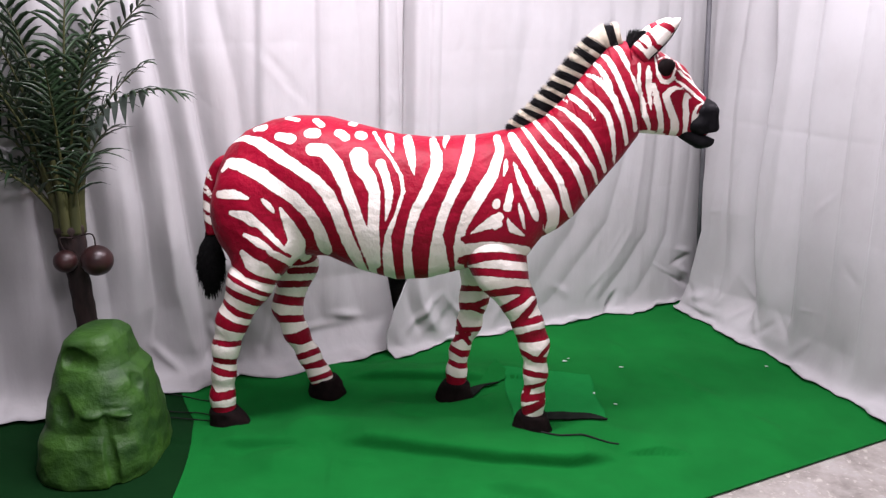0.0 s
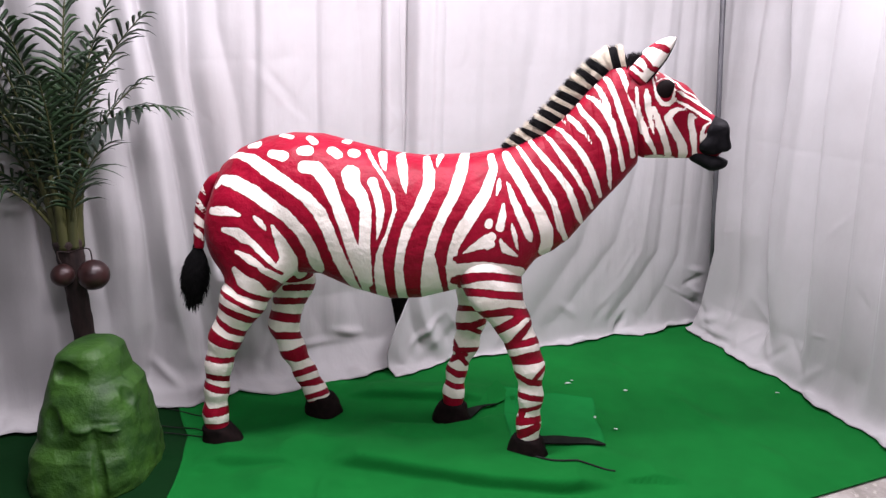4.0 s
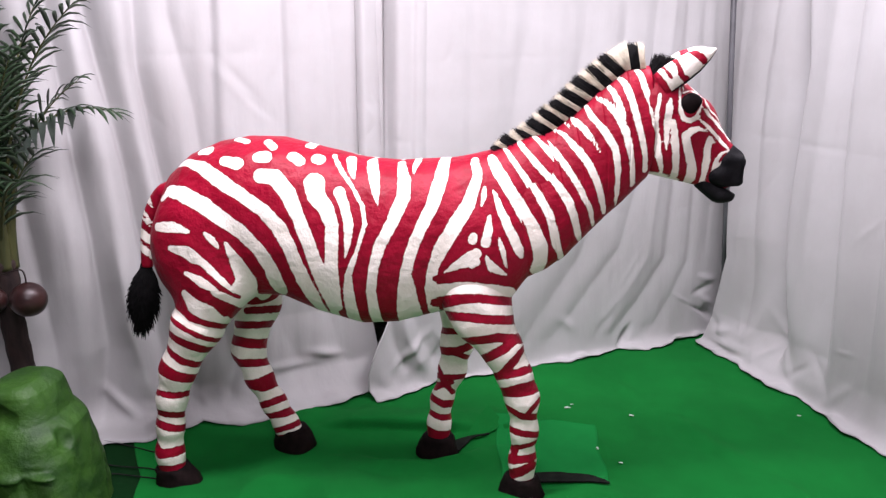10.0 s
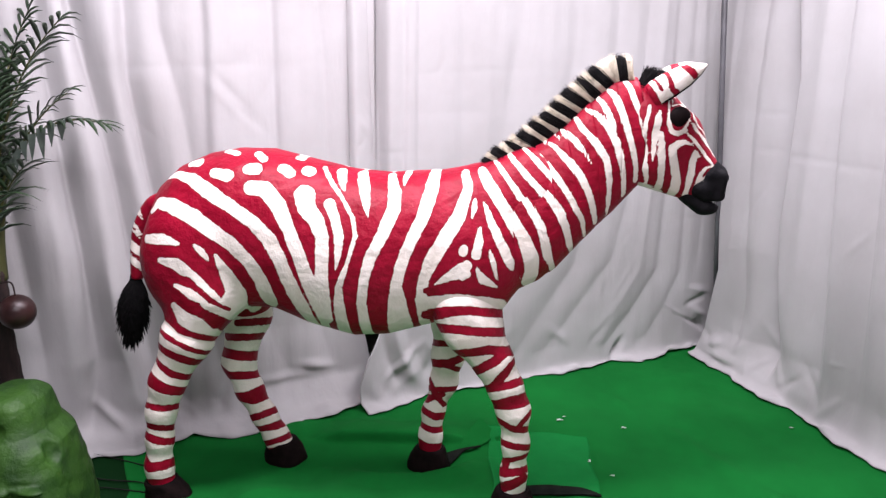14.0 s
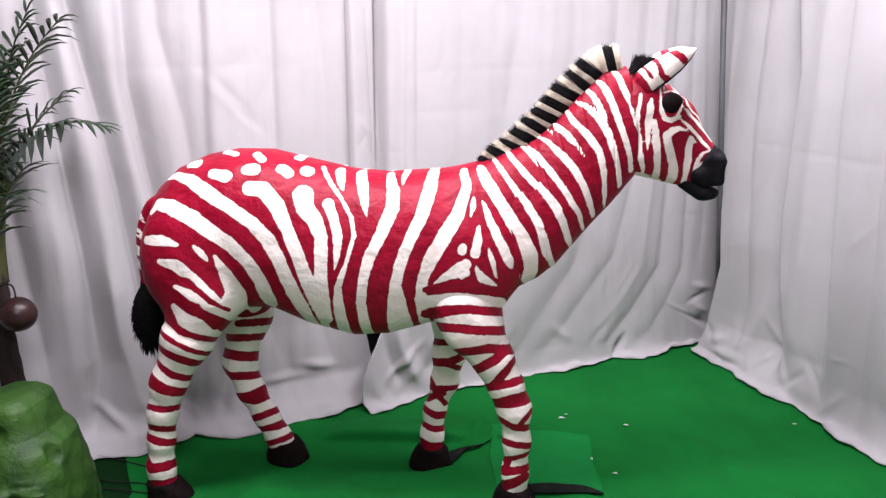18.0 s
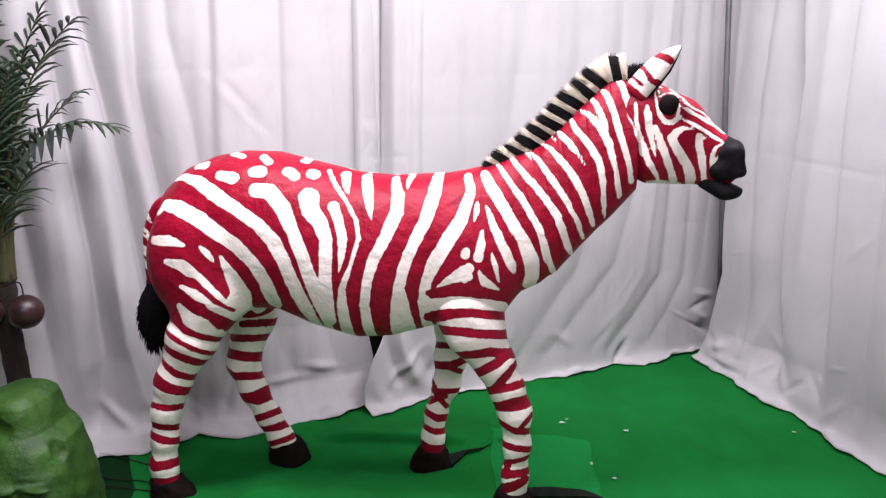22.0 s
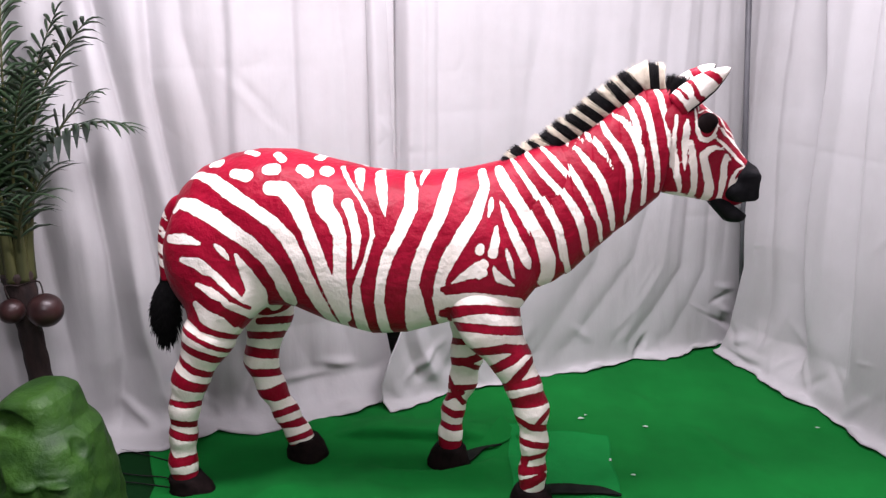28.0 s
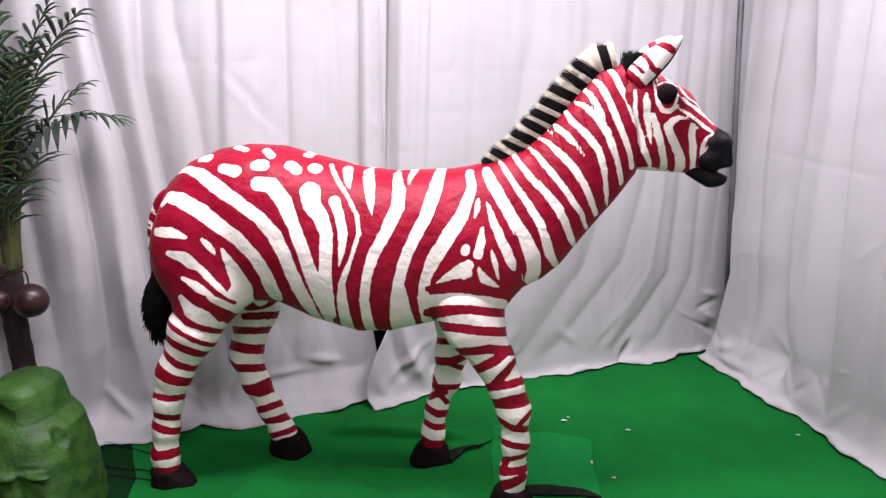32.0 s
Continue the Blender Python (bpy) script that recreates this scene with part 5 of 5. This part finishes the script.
for side in (-1, 1):
    eye_ball(side)
    ear(side)
rows = []
for j in range(260):
    root = np.array((rng.uniform(0.525, 0.60), rng.gauss(0, 0.016), 1.600 + rng.uniform(-0.012, 0.004)))
    rows.append((root, root + np.array((rng.uniform(-0.005, 0.035), rng.gauss(0, 0.008), rng.uniform(0.045, 0.062))), (0, 0, 0), 0.0021))
v, f = strands(rows)
mesh_ob("forelock", v, f, BLACK_FUR, head, "short black forelock between the ears")

# tail: a striped stalk with a black tuft
TAIL_ROOT = (-0.995, 0.0, 1.105)
line = bend([(-0.940, 0, 1.110), (-1.016, 0, 1.085), (-1.060, 0, 1.00), (-1.072, 0, 0.91), (-1.070, 0, 0.80)], 40)
v, f = loft(tube(line, np.interp(np.linspace(0, 1, 40), [0, 0.3, 1], [0.034, 0.028, 0.021]), 20))
tail = mesh_ob("tail", v, f, STRIPED, zebra, "striped tail stalk")
rows_tail = []
for z, w in ((1.045, 0.010), (0.985, 0.006), (0.962, 0.004), (0.905, 0.014), (0.852, 0.011)):
    rows_tail.append((True, np.array([(-1.12, z + 0.042, w), (-1.066, z + 0.004, w * 1.2), (-1.045, z - 0.022, w * 0.3)])))
paint(tail, "tail", False, extra=rows_tail)
rows = []
for j in range(4600):
    a, q, h = rng.uniform(0, 2 * math.pi), rng.random() ** 0.4, rng.random()
    wide = np.interp(h, [0, 0.18, 0.32, 0.55, 0.8, 1], [0.020, 0.024, 0.050, 0.068, 0.058, 0.026])
    z0 = 0.828 - 0.235 * h
    root = np.array((-1.071 - 0.010 * h + 0.5 * wide * math.cos(a), 0.5 * wide * math.sin(a), z0 + 0.025))
    tip = np.array((-1.074 - 0.010 * h + q * wide * math.cos(a), q * wide * math.sin(a), z0 - 0.012 - 0.075 * h * rng.random() ** 1.5))
    rows.append((root, tip, (0.0, 0, -0.004), 0.0024))
v, f = strands(rows)
mesh_ob("tail_tuft", v, f, BLACK_FUR, tail, "bushy black tail tuft")


# ---- the green rock ----
ROCK_Z = [-0.02, 0.02, 0.14, 0.18, 0.27, 0.35, 0.39, 0.48, 0.52]
ROCK_SIDES = [[-1.625, -1.625, -1.612, -1.588, -1.582, -1.570, -1.562, -1.530, -1.480], [-1.180, -1.180, -1.198, -1.205, -1.225, -1.245, -1.295, -1.325, -1.365],
              [-0.64, -0.64, -0.60, -0.565, -0.545, -0.50, -0.475, -0.445, -0.42], [-0.14, -0.14, -0.14, -0.145, -0.15, -0.16, -0.17, -0.19, -0.24]]


def f_rock(P):
    x, y, z = P[..., 0], P[..., 1], P[..., 2]
    west, east, near, far = (np.interp(z, ROCK_Z, side) for side in ROCK_SIDES)
    u, v = (2 * x - west - east) / (east - west), (2 * y - near - far) / (far - near)
    d = ((np.abs(u) ** 2.8 + np.abs(v) ** 2.8) ** (1 / 2.8) - 1) * np.minimum(east - west, far - near) * 0.42
    # hewn faces
    for n, off in (((0.75, -0.66, 0.10), 0.262), ((-0.80, -0.55, 0.12), 0.252), ((0.55, -0.70, 0.45), 0.335), ((-0.10, -0.80, 0.55), 0.395), ((0.72, 0.1, 0.69), 0.452), ((0.05, -0.1, 1.0), 0.560), ((-0.6, 0.1, 0.8), 0.510)):
        n = np.array(n) / np.linalg.norm(n)
        d = -smin(-d, -((P - np.array((-1.42, -0.385, 0.0))) @ n - off), 0.005)
    # a dark hollow under the brow, a recess at the side, ledges and grooves cut into the foam
    cut = lambda d, e: -smin(-d, e, 0.005)
    d = cut(d, f_cone(P, (-1.470, -0.470, 0.440), (-1.385, -0.480, 0.425), 0.044, 0.032))
    d = cut(d, f_cone(P, (-1.510, -0.550, 0.37), (-1.480, -0.580, 0.265), 0.055, 0.062))
    d = cut(d, f_cone(P, (-1.318, -0.550, 0.245), (-1.250, -0.625, -0.02), 0.016, 0.026))
    d = cut(d, f_cone(P, (-1.325, -0.545, 0.280), (-1.235, -0.500, 0.268), 0.015, 0.012))
    d = cut(d, f_cone(P, (-1.262, -0.395, 0.43), (-1.232, -0.410, 0.33), 0.026, 0.036))
    d = smin(d, f_ell(P, (-1.365, -0.540, 0.252), (0.035, 0.022, 0.014)), 0.012)
    d = smin(d, f_ell(P, (-1.265, -0.520, 0.252), (0.045, 0.022, 0.010)), 0.010)
    d = np.maximum(-smin(-d, 0.508 - z + 0.08 * (x + 1.42), 0.02), -z)
    lump = np.sin(x * 19 + z * 9 + 1) * np.sin(y * 17 - z * 13) + 0.6 * np.sin(x * 37 - z * 31) * np.sin(y * 29 + z * 41 + 2)
    chip = np.abs(np.sin(x * 23 + z * 14 + 2 * np.sin(y * 11))) + np.abs(np.sin(y * 27 - z * 19 + 1.5 * np.sin(x * 13))) + 0.6 * np.abs(np.sin(z * 41 + x * 17 - y * 23))
    return d + 0.003 * lump + 0.0022 * (chip - 1.2)


tagged(net_ob("rock", f_rock, (-1.75, -0.70, -0.02), (-1.10, -0.08, 0.58), 0.006, ROCK), "carved foam rock painted bright green", "rock")

# ---- the artificial palm behind it ----
palm = tagged(new("palm_tree"), "artificial palm with dark trunk, green fronds and two coconuts", "palm")
PALM = np.array((-1.602, -0.08, 0.0))
line = bend([PALM + (0.03, 0, 0.0), PALM + (0.02, 0, 0.3), PALM + (0.0, 0, 0.6), PALM + (-0.015, 0, 0.84)], 30)
v, f = loft(tube(line, np.interp(np.linspace(0, 1, 30), [0, 0.7, 0.85, 1], [0.042, 0.042, 0.052, 0.060]) * (1 + 0.04 * np.sin(np.arange(30) * 2.1)), 18))
mesh_ob("trunk", v, f, TRUNK, palm, "dark brown trunk")
rngp = random.Random(11)
CROWN = PALM + (-0.012, 0, 0.83)
for k in range(7):
    a = k * 2 * math.pi / 7 + 0.3
    p0 = CROWN + 0.035 * np.array((math.cos(a), math.sin(a), 0)) + (0, 0, -0.02)
    p1 = CROWN + 0.050 * np.array((math.cos(a), math.sin(a), 0)) + (0, 0, 0.13)
    p2 = CROWN + 0.085 * np.array((math.cos(a), math.sin(a), 0)) + (0, 0, 0.30)
    v, f = loft(tube(bend([p0, p1, p2], 14), np.linspace(0.026, 0.010, 14), 10))
    mesh_ob("sheath", v, f, STALK, palm, "pale green leaf sheath")


def frond(azim, rise, length, droop, mat, width=0.25, bare=0.30):
    """One feather leaf: a bowed rib with two rows of long leaflets."""
    a = math.radians(azim)
    out = np.array((math.cos(a), math.sin(a), 0))
    up = np.array((0, 0, 1.0))
    r0, n = math.radians(90 - 0.6 * (90 - rise)), 40
    p, pts = CROWN + out * 0.03 + (0, 0, 0.02), []
    for i in range(n):
        ang = r0 - math.radians(1.12 * droop) * (i / n) ** 1.7
        pts.append(p.copy())
        p = p + (out * math.cos(ang) + up * math.sin(ang)) * length / n
    pts = np.array(pts)
    rib_v, rib_f = loft(tube(pts, np.linspace(0.0085, 0.0015, n), 6))
    rib = mesh_ob("frond", rib_v, rib_f, STALK, palm)
    V, F = [], []
    cross = np.cross(out, up)
    pairs = int(length * (1 - bare) / 0.033)
    for i in np.linspace(bare * n, n - 1.01, pairs):
        i0 = min(int(i), n - 2)
        base = pts[i0] + (pts[i0 + 1] - pts[i0]) * (i - i0)
        t = pts[i0 + 1] - pts[i0]
        t /= np.linalg.norm(t)
        nrm = np.cross(cross, t)
        k = (i / n - bare) / (1 - bare)
        ln = width * (0.72 + 1.3 * k * (1 - k) - 0.30 * k) * rngp.uniform(0.85, 1.12)
        for sgn in (-1, 1):
            way = cross * sgn * 0.78 + t * (0.70 + 0.35 * k) + nrm * rngp.uniform(0.15, 0.55)
            way /= np.linalg.norm(way)
            fall = np.array((0, 0, -1.0)) * ln * rngp.uniform(0.34, 0.66)
            w = np.cross(way, nrm)
            w /= np.linalg.norm(w)
            b = len(V)
            for q, ww in ((0, 0.35), (0.2, 0.9), (0.45, 1.0), (0.75, 0.65), (1.0, 0.04)):
                c = base + way * ln * q + fall * q * q
                V += [c + w * 0.0086 * ww, c + nrm * 0.0036 * ww, c - w * 0.0086 * ww, c - nrm * 0.0008 * ww]
            for s in range(4):
                F += [(b + 4 * s + j, b + 4 * s + (j + 1) % 4, b + 4 * s + 4 + (j + 1) % 4, b + 4 * s + 4 + j) for j in range(4)]
    mesh_ob("blade", V, F, mat, rib)
    return pts


for azim, rise, length, droop, worn in ((-100, 86, 0.86, 22, 0), (-20, 88, 1.05, 14, 0), (-6, 78, 0.98, 42, 0), (-12, 72, 0.44, 40, 0), (178, 72, 0.84, 44, 0), (-175, 74, 1.0, 34, 0),
                                        (-165, 68, 0.66, 62, 0), (170, 80, 1.08, 24, 0), (90, 78, 0.95, 25, 0), (-65, 76, 0.74, 42, 0), (-125, 74, 0.80, 40, 0),
                                        (60, 82, 0.95, 25, 0), (-35, 80, 0.80, 44, 0), (-150, 76, 0.66, 46, 0), (-110, 80, 0.62, 35, 0), (20, 76, 0.72, 45, 0), (-140, 82, 0.95, 26, 0),
                                        (-172, 46, 0.56, 70, 0), (160, 40, 0.50, 62, 0), (-128, 44, 0.50, 66, 0), (-40, 58, 0.46, 60, 0)):
    frond(azim, rise, length, droop, LEAF)
# one worn frond bends over to the side with limp folded leaflets
worn = frond(-4, 80, 0.84, 96, LEAF, 0.15, 0.45)
for i in range(7):
    c = worn[20 + 2 * i] + (0, -0.012, 0.004)
    ln, w = rngp.uniform(0.06, 0.105), rngp.uniform(0.012, 0.019)
    tip = c + (rngp.uniform(-0.006, 0.008), -0.01, -ln)
    V = [c + (-w, 0, 0), c + (w, 0, 0.004), c + (w * 0.8, -0.008, -0.4 * ln), tip, c + (-w * 0.8, -0.004, -0.4 * ln), c + (0, -0.010, -0.2 * ln)]
    ring = np.array(V)
    v, f = loft([ring[:5], ring[:5] + (0, 0.003, 0)])
    mesh_ob("limp_leaflet", v, f, LEAF_TIP, palm, "limp greyish worn leaflet", smooth=False)


def coconut(name, c, r):
    n, m, V = 24, 14, []
    for i in range(m):
        a = math.pi * i / (m - 1)
        for j in range(n):
            b = 2 * math.pi * j / n
            w = 1 + 0.015 * math.sin(3 * b + 1) * math.sin(a)
            V.append(np.array(c) + r * w * np.array((math.sin(a) * math.cos(b), math.sin(a) * math.sin(b), 1.0 * math.cos(a))))
    F = [(i * n + j, (i + 1) * n + j, (i + 1) * n + (j + 1) % n, i * n + (j + 1) % n) for i in range(m - 1) for j in range(n)]
    ob = mesh_ob(name, V, F, NUT, palm, "dark brown round coconut")
    top = np.array(c) + (0, 0, r * 0.95)
    v, f = loft(tube(bend([top, top + (-0.012, 0, 0.05), CROWN + (0.03, -0.05, -0.03)], 12), [0.003] * 12, 6))
    mesh_ob("string", v, f, TRUNK, ob)


coconut("coconut", (-1.493, -0.13, 0.712), 0.062)
coconut("coconut", (-1.612, -0.15, 0.710), 0.046)


# ---- straps, cables and scraps on the carpet ----
def cable(pts, r, label, mat=WIRE, squash=None, name="cable"):
    p = bend(pts, 40)
    p[:, 2] = np.maximum(p[:, 2], felt_height(p[:, 0], p[:, 1]) + 0.004 + r)
    v, f = loft(tube(p, [r] * 40, 10, squash))
    return tagged(mesh_ob(name, v, f, mat), label, name)


def strap(pts, widths, label):
    """A flat black strip lying on the carpet."""
    p = bend(pts, 24)
    p[:, 2] = np.maximum(p[:, 2], felt_height(p[:, 0], p[:, 1]) + 0.012)
    w = np.interp(np.linspace(0, 1, 24), np.linspace(0, 1, len(widths)), widths)
    t = np.gradient(p, axis=0)
    t[:, 2] = 0
    t /= np.linalg.norm(t, axis=1)[:, None]
    s = np.stack([-t[:, 1], t[:, 0], 0 * t[:, 0]], -1)
    rings = [np.array([c + q * h, c + q * h + (0, 0, 0.006), c - q * h + (0, 0, 0.006), c - q * h]) for c, q, h in zip(p, s, w)]
    v, f = loft(rings)
    return tagged(mesh_ob("strap", v, f, STRAP, smooth=False), label, "strap")


strap([(0.31, 0.02, 0.020), (0.42, 0.035, 0.022), (0.52, 0.02, 0.022), (0.60, -0.005, 0.020)], [0.030, 0.032, 0.024, 0.003], "black flat strap trailing from the front hoof")
cable([(0.30, -0.14, 0.022), (0.42, -0.175, 0.022), (0.52, -0.185, 0.021), (0.62, -0.185, 0.021)], 0.0038, "thin black cable beside the front hoof")
cable([(-1.02, -0.10, 0.03), (-1.10, 0.02, 0.02), (-1.22, 0.06, 0.014), (-1.42, 0.10, 0.012)], 0.0026, "black cable running from the hind hoof")
cable([(-1.02, -0.14, 0.03), (-1.14, -0.07, 0.018), (-1.30, -0.06, 0.012), (-1.52, -0.02, 0.012)], 0.0026, "black cable running from the hind hoof")
cable([(-1.03, -0.16, 0.03), (-1.16, -0.13, 0.018), (-1.32, -0.12, 0.012), (-1.50, -0.14, 0.012)], 0.0026, "black cable running from the hind hoof")
strap([(0.00, 0.20, 0.022), (0.03, 0.24, 0.026), (0.07, 0.29, 0.024), (0.14, 0.33, 0.022)], [0.034, 0.026, 0.008, 0.002], "black strap trailing from the far front hoof")
rngs = random.Random(3)
for x, y, s in ((0.478, 0.595, 0.012), (0.756, 0.568, 0.009), (0.593, 0.268, 0.013), (0.66, 0.16, 0.008), (0.50, 0.63, 0.006), (1.50, 0.66, 0.008)):
    n = 7
    ang = sorted(rngs.uniform(0, 2 * math.pi) for _ in range(n))
    ring = np.array([(x + s * rngs.uniform(0.5, 1.3) * math.cos(a) * 1.3, y + s * rngs.uniform(0.4, 1.0) * math.sin(a), 0.0105 + float(felt_height(x, y))) for a in ang])
    v, f = loft([ring, ring + (0, 0, 0.002)])
    tagged(mesh_ob("paper_scrap", v, f, SCRAP, smooth=False), "tiny white scrap lying on the carpet", "scrap", "scraps on the carpet")

# a felt offcut folded up beside the far front hoof
ring = np.array([(0.04, 0.28, 0.018), (0.10, 0.30, 0.020), (0.17, 0.38, 0.018), (0.19, 0.46, 0.020), (0.13, 0.52, 0.055), (0.09, 0.42, 0.050)])
v, f = loft([ring, ring + (0, 0, 0.004)])
tagged(mesh_ob("felt_offcut", v, f, CARPET, smooth=False), "green felt offcut folded up beside the far hoof", "carpet")


# ---- movement: seconds, neck pitch, neck yaw, nod, head swing, jaw, tail swing (degrees from rest) ----
MOVES = []


def moves(*rows):
    MOVES.extend(rows)


moves((0, 2.1, 1.3, 0.0, -1.0, 4.0, 0.0),
      (0.5, 5.1, -9.5, -7.1, -2.8, 7.1, 4.0),
      (1, 3.9, -3.9, -6.5, 1.1, 6.3, 1.1),
      (1.5, 1.2, 5.5, 4.7, -5.0, -1.0, 0.2),
      (2, 4.6, -5.9, -7.3, 0.2, 6.8, 5.4),
      (2.5, 5.4, -9.6, -7.8, -2.0, 7.2, -0.7),
      (3, 4.4, -5.1, -7.5, 1.5, 6.6, -1.0),
      (3.5, 2.2, 2.4, 1.3, -3.0, 0.8, 0.2))
moves((4, 4.9, -6.7, -8.5, 1.6, 7.0, 6.4),
      (4.5, 5.5, -9.6, -9.1, 0.2, 7.3, 3.5),
      (5, 5.3, -10.2, -6.7, -0.7, 7.2, 3.5),
      (5.5, 3.0, -8.3, -6.5, 0.1, 5.8, 0.3),
      (6, 3.0, 4.7, 2.1, -4.6, -1.0, -0.4),
      (6.5, 12.3, 1.4, 2.3, -3.3, -1.0, 0.4),
      (7, 15.1, -9.5, -7.3, 0.2, 13.0, -0.1),
      (7.5, 12.7, -5.4, -7.0, 2.0, 11.6, 0.5))
moves((8, 9.5, 7.7, 4.6, -7.8, -1.0, 7.2),
      (8.5, 12.9, -5.5, -6.5, 2.3, 11.7, -0.1),
      (9, 13.4, -9.9, -9.6, 3.9, 12.0, 2.6),
      (9.5, 10.9, 4.2, 1.3, -4.3, -1.0, 7.1),
      (10, 11.3, 1.9, -0.6, -2.4, 4.0, 7.1),
      (10.5, 13.9, -12.0, -10.0, 6.2, 12.3, 7.0),
      (11, 12.1, -2.2, -4.3, 1.1, 11.2, 6.9),
      (11.5, 6.2, 6.4, 2.8, -5.6, -1.0, 6.9))
moves((12, 1.7, 5.7, 1.6, -4.0, -1.0, 7.1),
      (12.5, 0.7, 6.1, 1.1, -4.9, -1.0, 6.8),
      (13, 6.9, 6.5, 3.1, -6.1, -1.0, 6.9),
      (13.5, 10.7, 6.8, 4.2, -6.5, -1.0, 6.8),
      (14, 10.9, 7.1, 3.7, -6.5, -1.0, 7.2),
      (14.5, 13.9, 5.2, 3.1, -6.6, -1.0, 7.8),
      (15, 13.0, 4.8, 3.8, -6.0, -1.0, 5.9),
      (15.5, 10.2, 4.3, 3.8, -4.9, -1.0, 3.8))
moves((16, 4.4, 3.9, 2.4, -3.5, -1.0, 2.1),
      (16.5, 1.0, 1.7, 1.0, -2.1, -1.0, 0.6),
      (17, 14.7, -7.5, -10.0, 0.0, 12.8, 2.5),
      (17.5, 16.5, -5.6, -8.1, 0.1, 13.9, 8.2),
      (18, 7.1, 3.6, 4.0, -3.7, -1.0, 0.1),
      (18.5, 2.7, 1.8, 0.2, 0.5, 4.0, 2.1),
      (19, 0.2, 0.6, -0.4, -0.6, 4.0, 7.8),
      (19.5, 4.7, 1.5, -0.2, -0.3, 4.0, -0.2))
moves((20, 13.1, 2.8, 2.2, -2.6, -1.0, 2.5),
      (20.5, 12.0, 2.7, 1.5, -2.5, -1.0, 8.8),
      (21, 6.3, 2.3, 0.9, -2.0, 4.0, 0.4),
      (21.5, 5.7, -4.4, -7.6, -0.2, 7.4, 0.8),
      (22, 7.8, -7.7, -11.0, -1.6, 8.7, 0.2),
      (22.5, 3.1, 1.3, 0.5, -0.2, 4.0, -0.3),
      (23, 4.2, -0.5, -3.5, 0.4, 6.5, -0.0),
      (23.5, 8.0, -7.9, -11.3, -0.9, 8.8, 0.7))
moves((24, 4.6, -1.9, -5.2, 3.4, 6.8, 0.6),
      (24.5, 3.1, 2.9, 0.8, -2.3, 4.0, 0.4),
      (25, 7.6, -6.8, -11.0, -1.3, 8.6, -0.4),
      (25.5, 6.9, -4.9, -9.5, 2.6, 8.1, 0.0),
      (26, 5.6, 0.8, -4.5, 5.4, 7.3, -0.0),
      (26.5, 5.7, 5.6, 0.5, 0.3, 6.0, -0.3),
      (27, 10.8, -1.2, -8.9, 0.5, 10.5, -0.9),
      (27.5, 11.6, 1.3, -7.5, 3.0, 11.0, -0.6))
moves((28, 16.2, 2.7, -7.2, 3.6, 13.7, 2.9),
      (28.5, 11.8, 2.0, -7.6, 3.7, 11.1, 8.1),
      (29, 5.7, 1.3, -7.2, 1.1, 7.4, -0.3),
      (29.5, 5.2, -5.5, -9.7, -2.7, 7.1, 2.6),
      (30, 4.1, -1.9, -7.9, -0.1, 6.5, 7.2),
      (30.5, 1.7, 5.9, 3.0, -9.9, -1.0, 0.1),
      (31, 4.1, -0.5, -8.4, 0.1, 6.4, 5.9),
      (31.5, 4.9, -5.3, -9.9, -3.1, 6.9, 4.1))
moves((32, 2.7, 3.7, -2.4, -1.5, 5.6, -0.4))


def motions():
    """Neck, head, jaw and tail move as one machine; the rest stands still."""
    as_pose = lambda m: Matrix([list(map(float, r)) for r in m])
    chain = [(t, neck_chain(pitch, yaw, nod, swing), jaw_turn, tail_turn) for t, pitch, yaw, nod, swing, jaw_turn, tail_turn in MOVES]
    for i, piece in enumerate([*NECK, head]):
        walk(piece, [(t, as_pose(c[i])) for t, c, _, _ in chain])
    walk(jaw, [(t, as_pose(turn(JAW_PIVOT, j, 0))) for t, _, j, _ in chain])
    walk(tail, [(t, as_pose(turn(TAIL_ROOT, w, 0))) for t, _, _, w in chain])


motions()
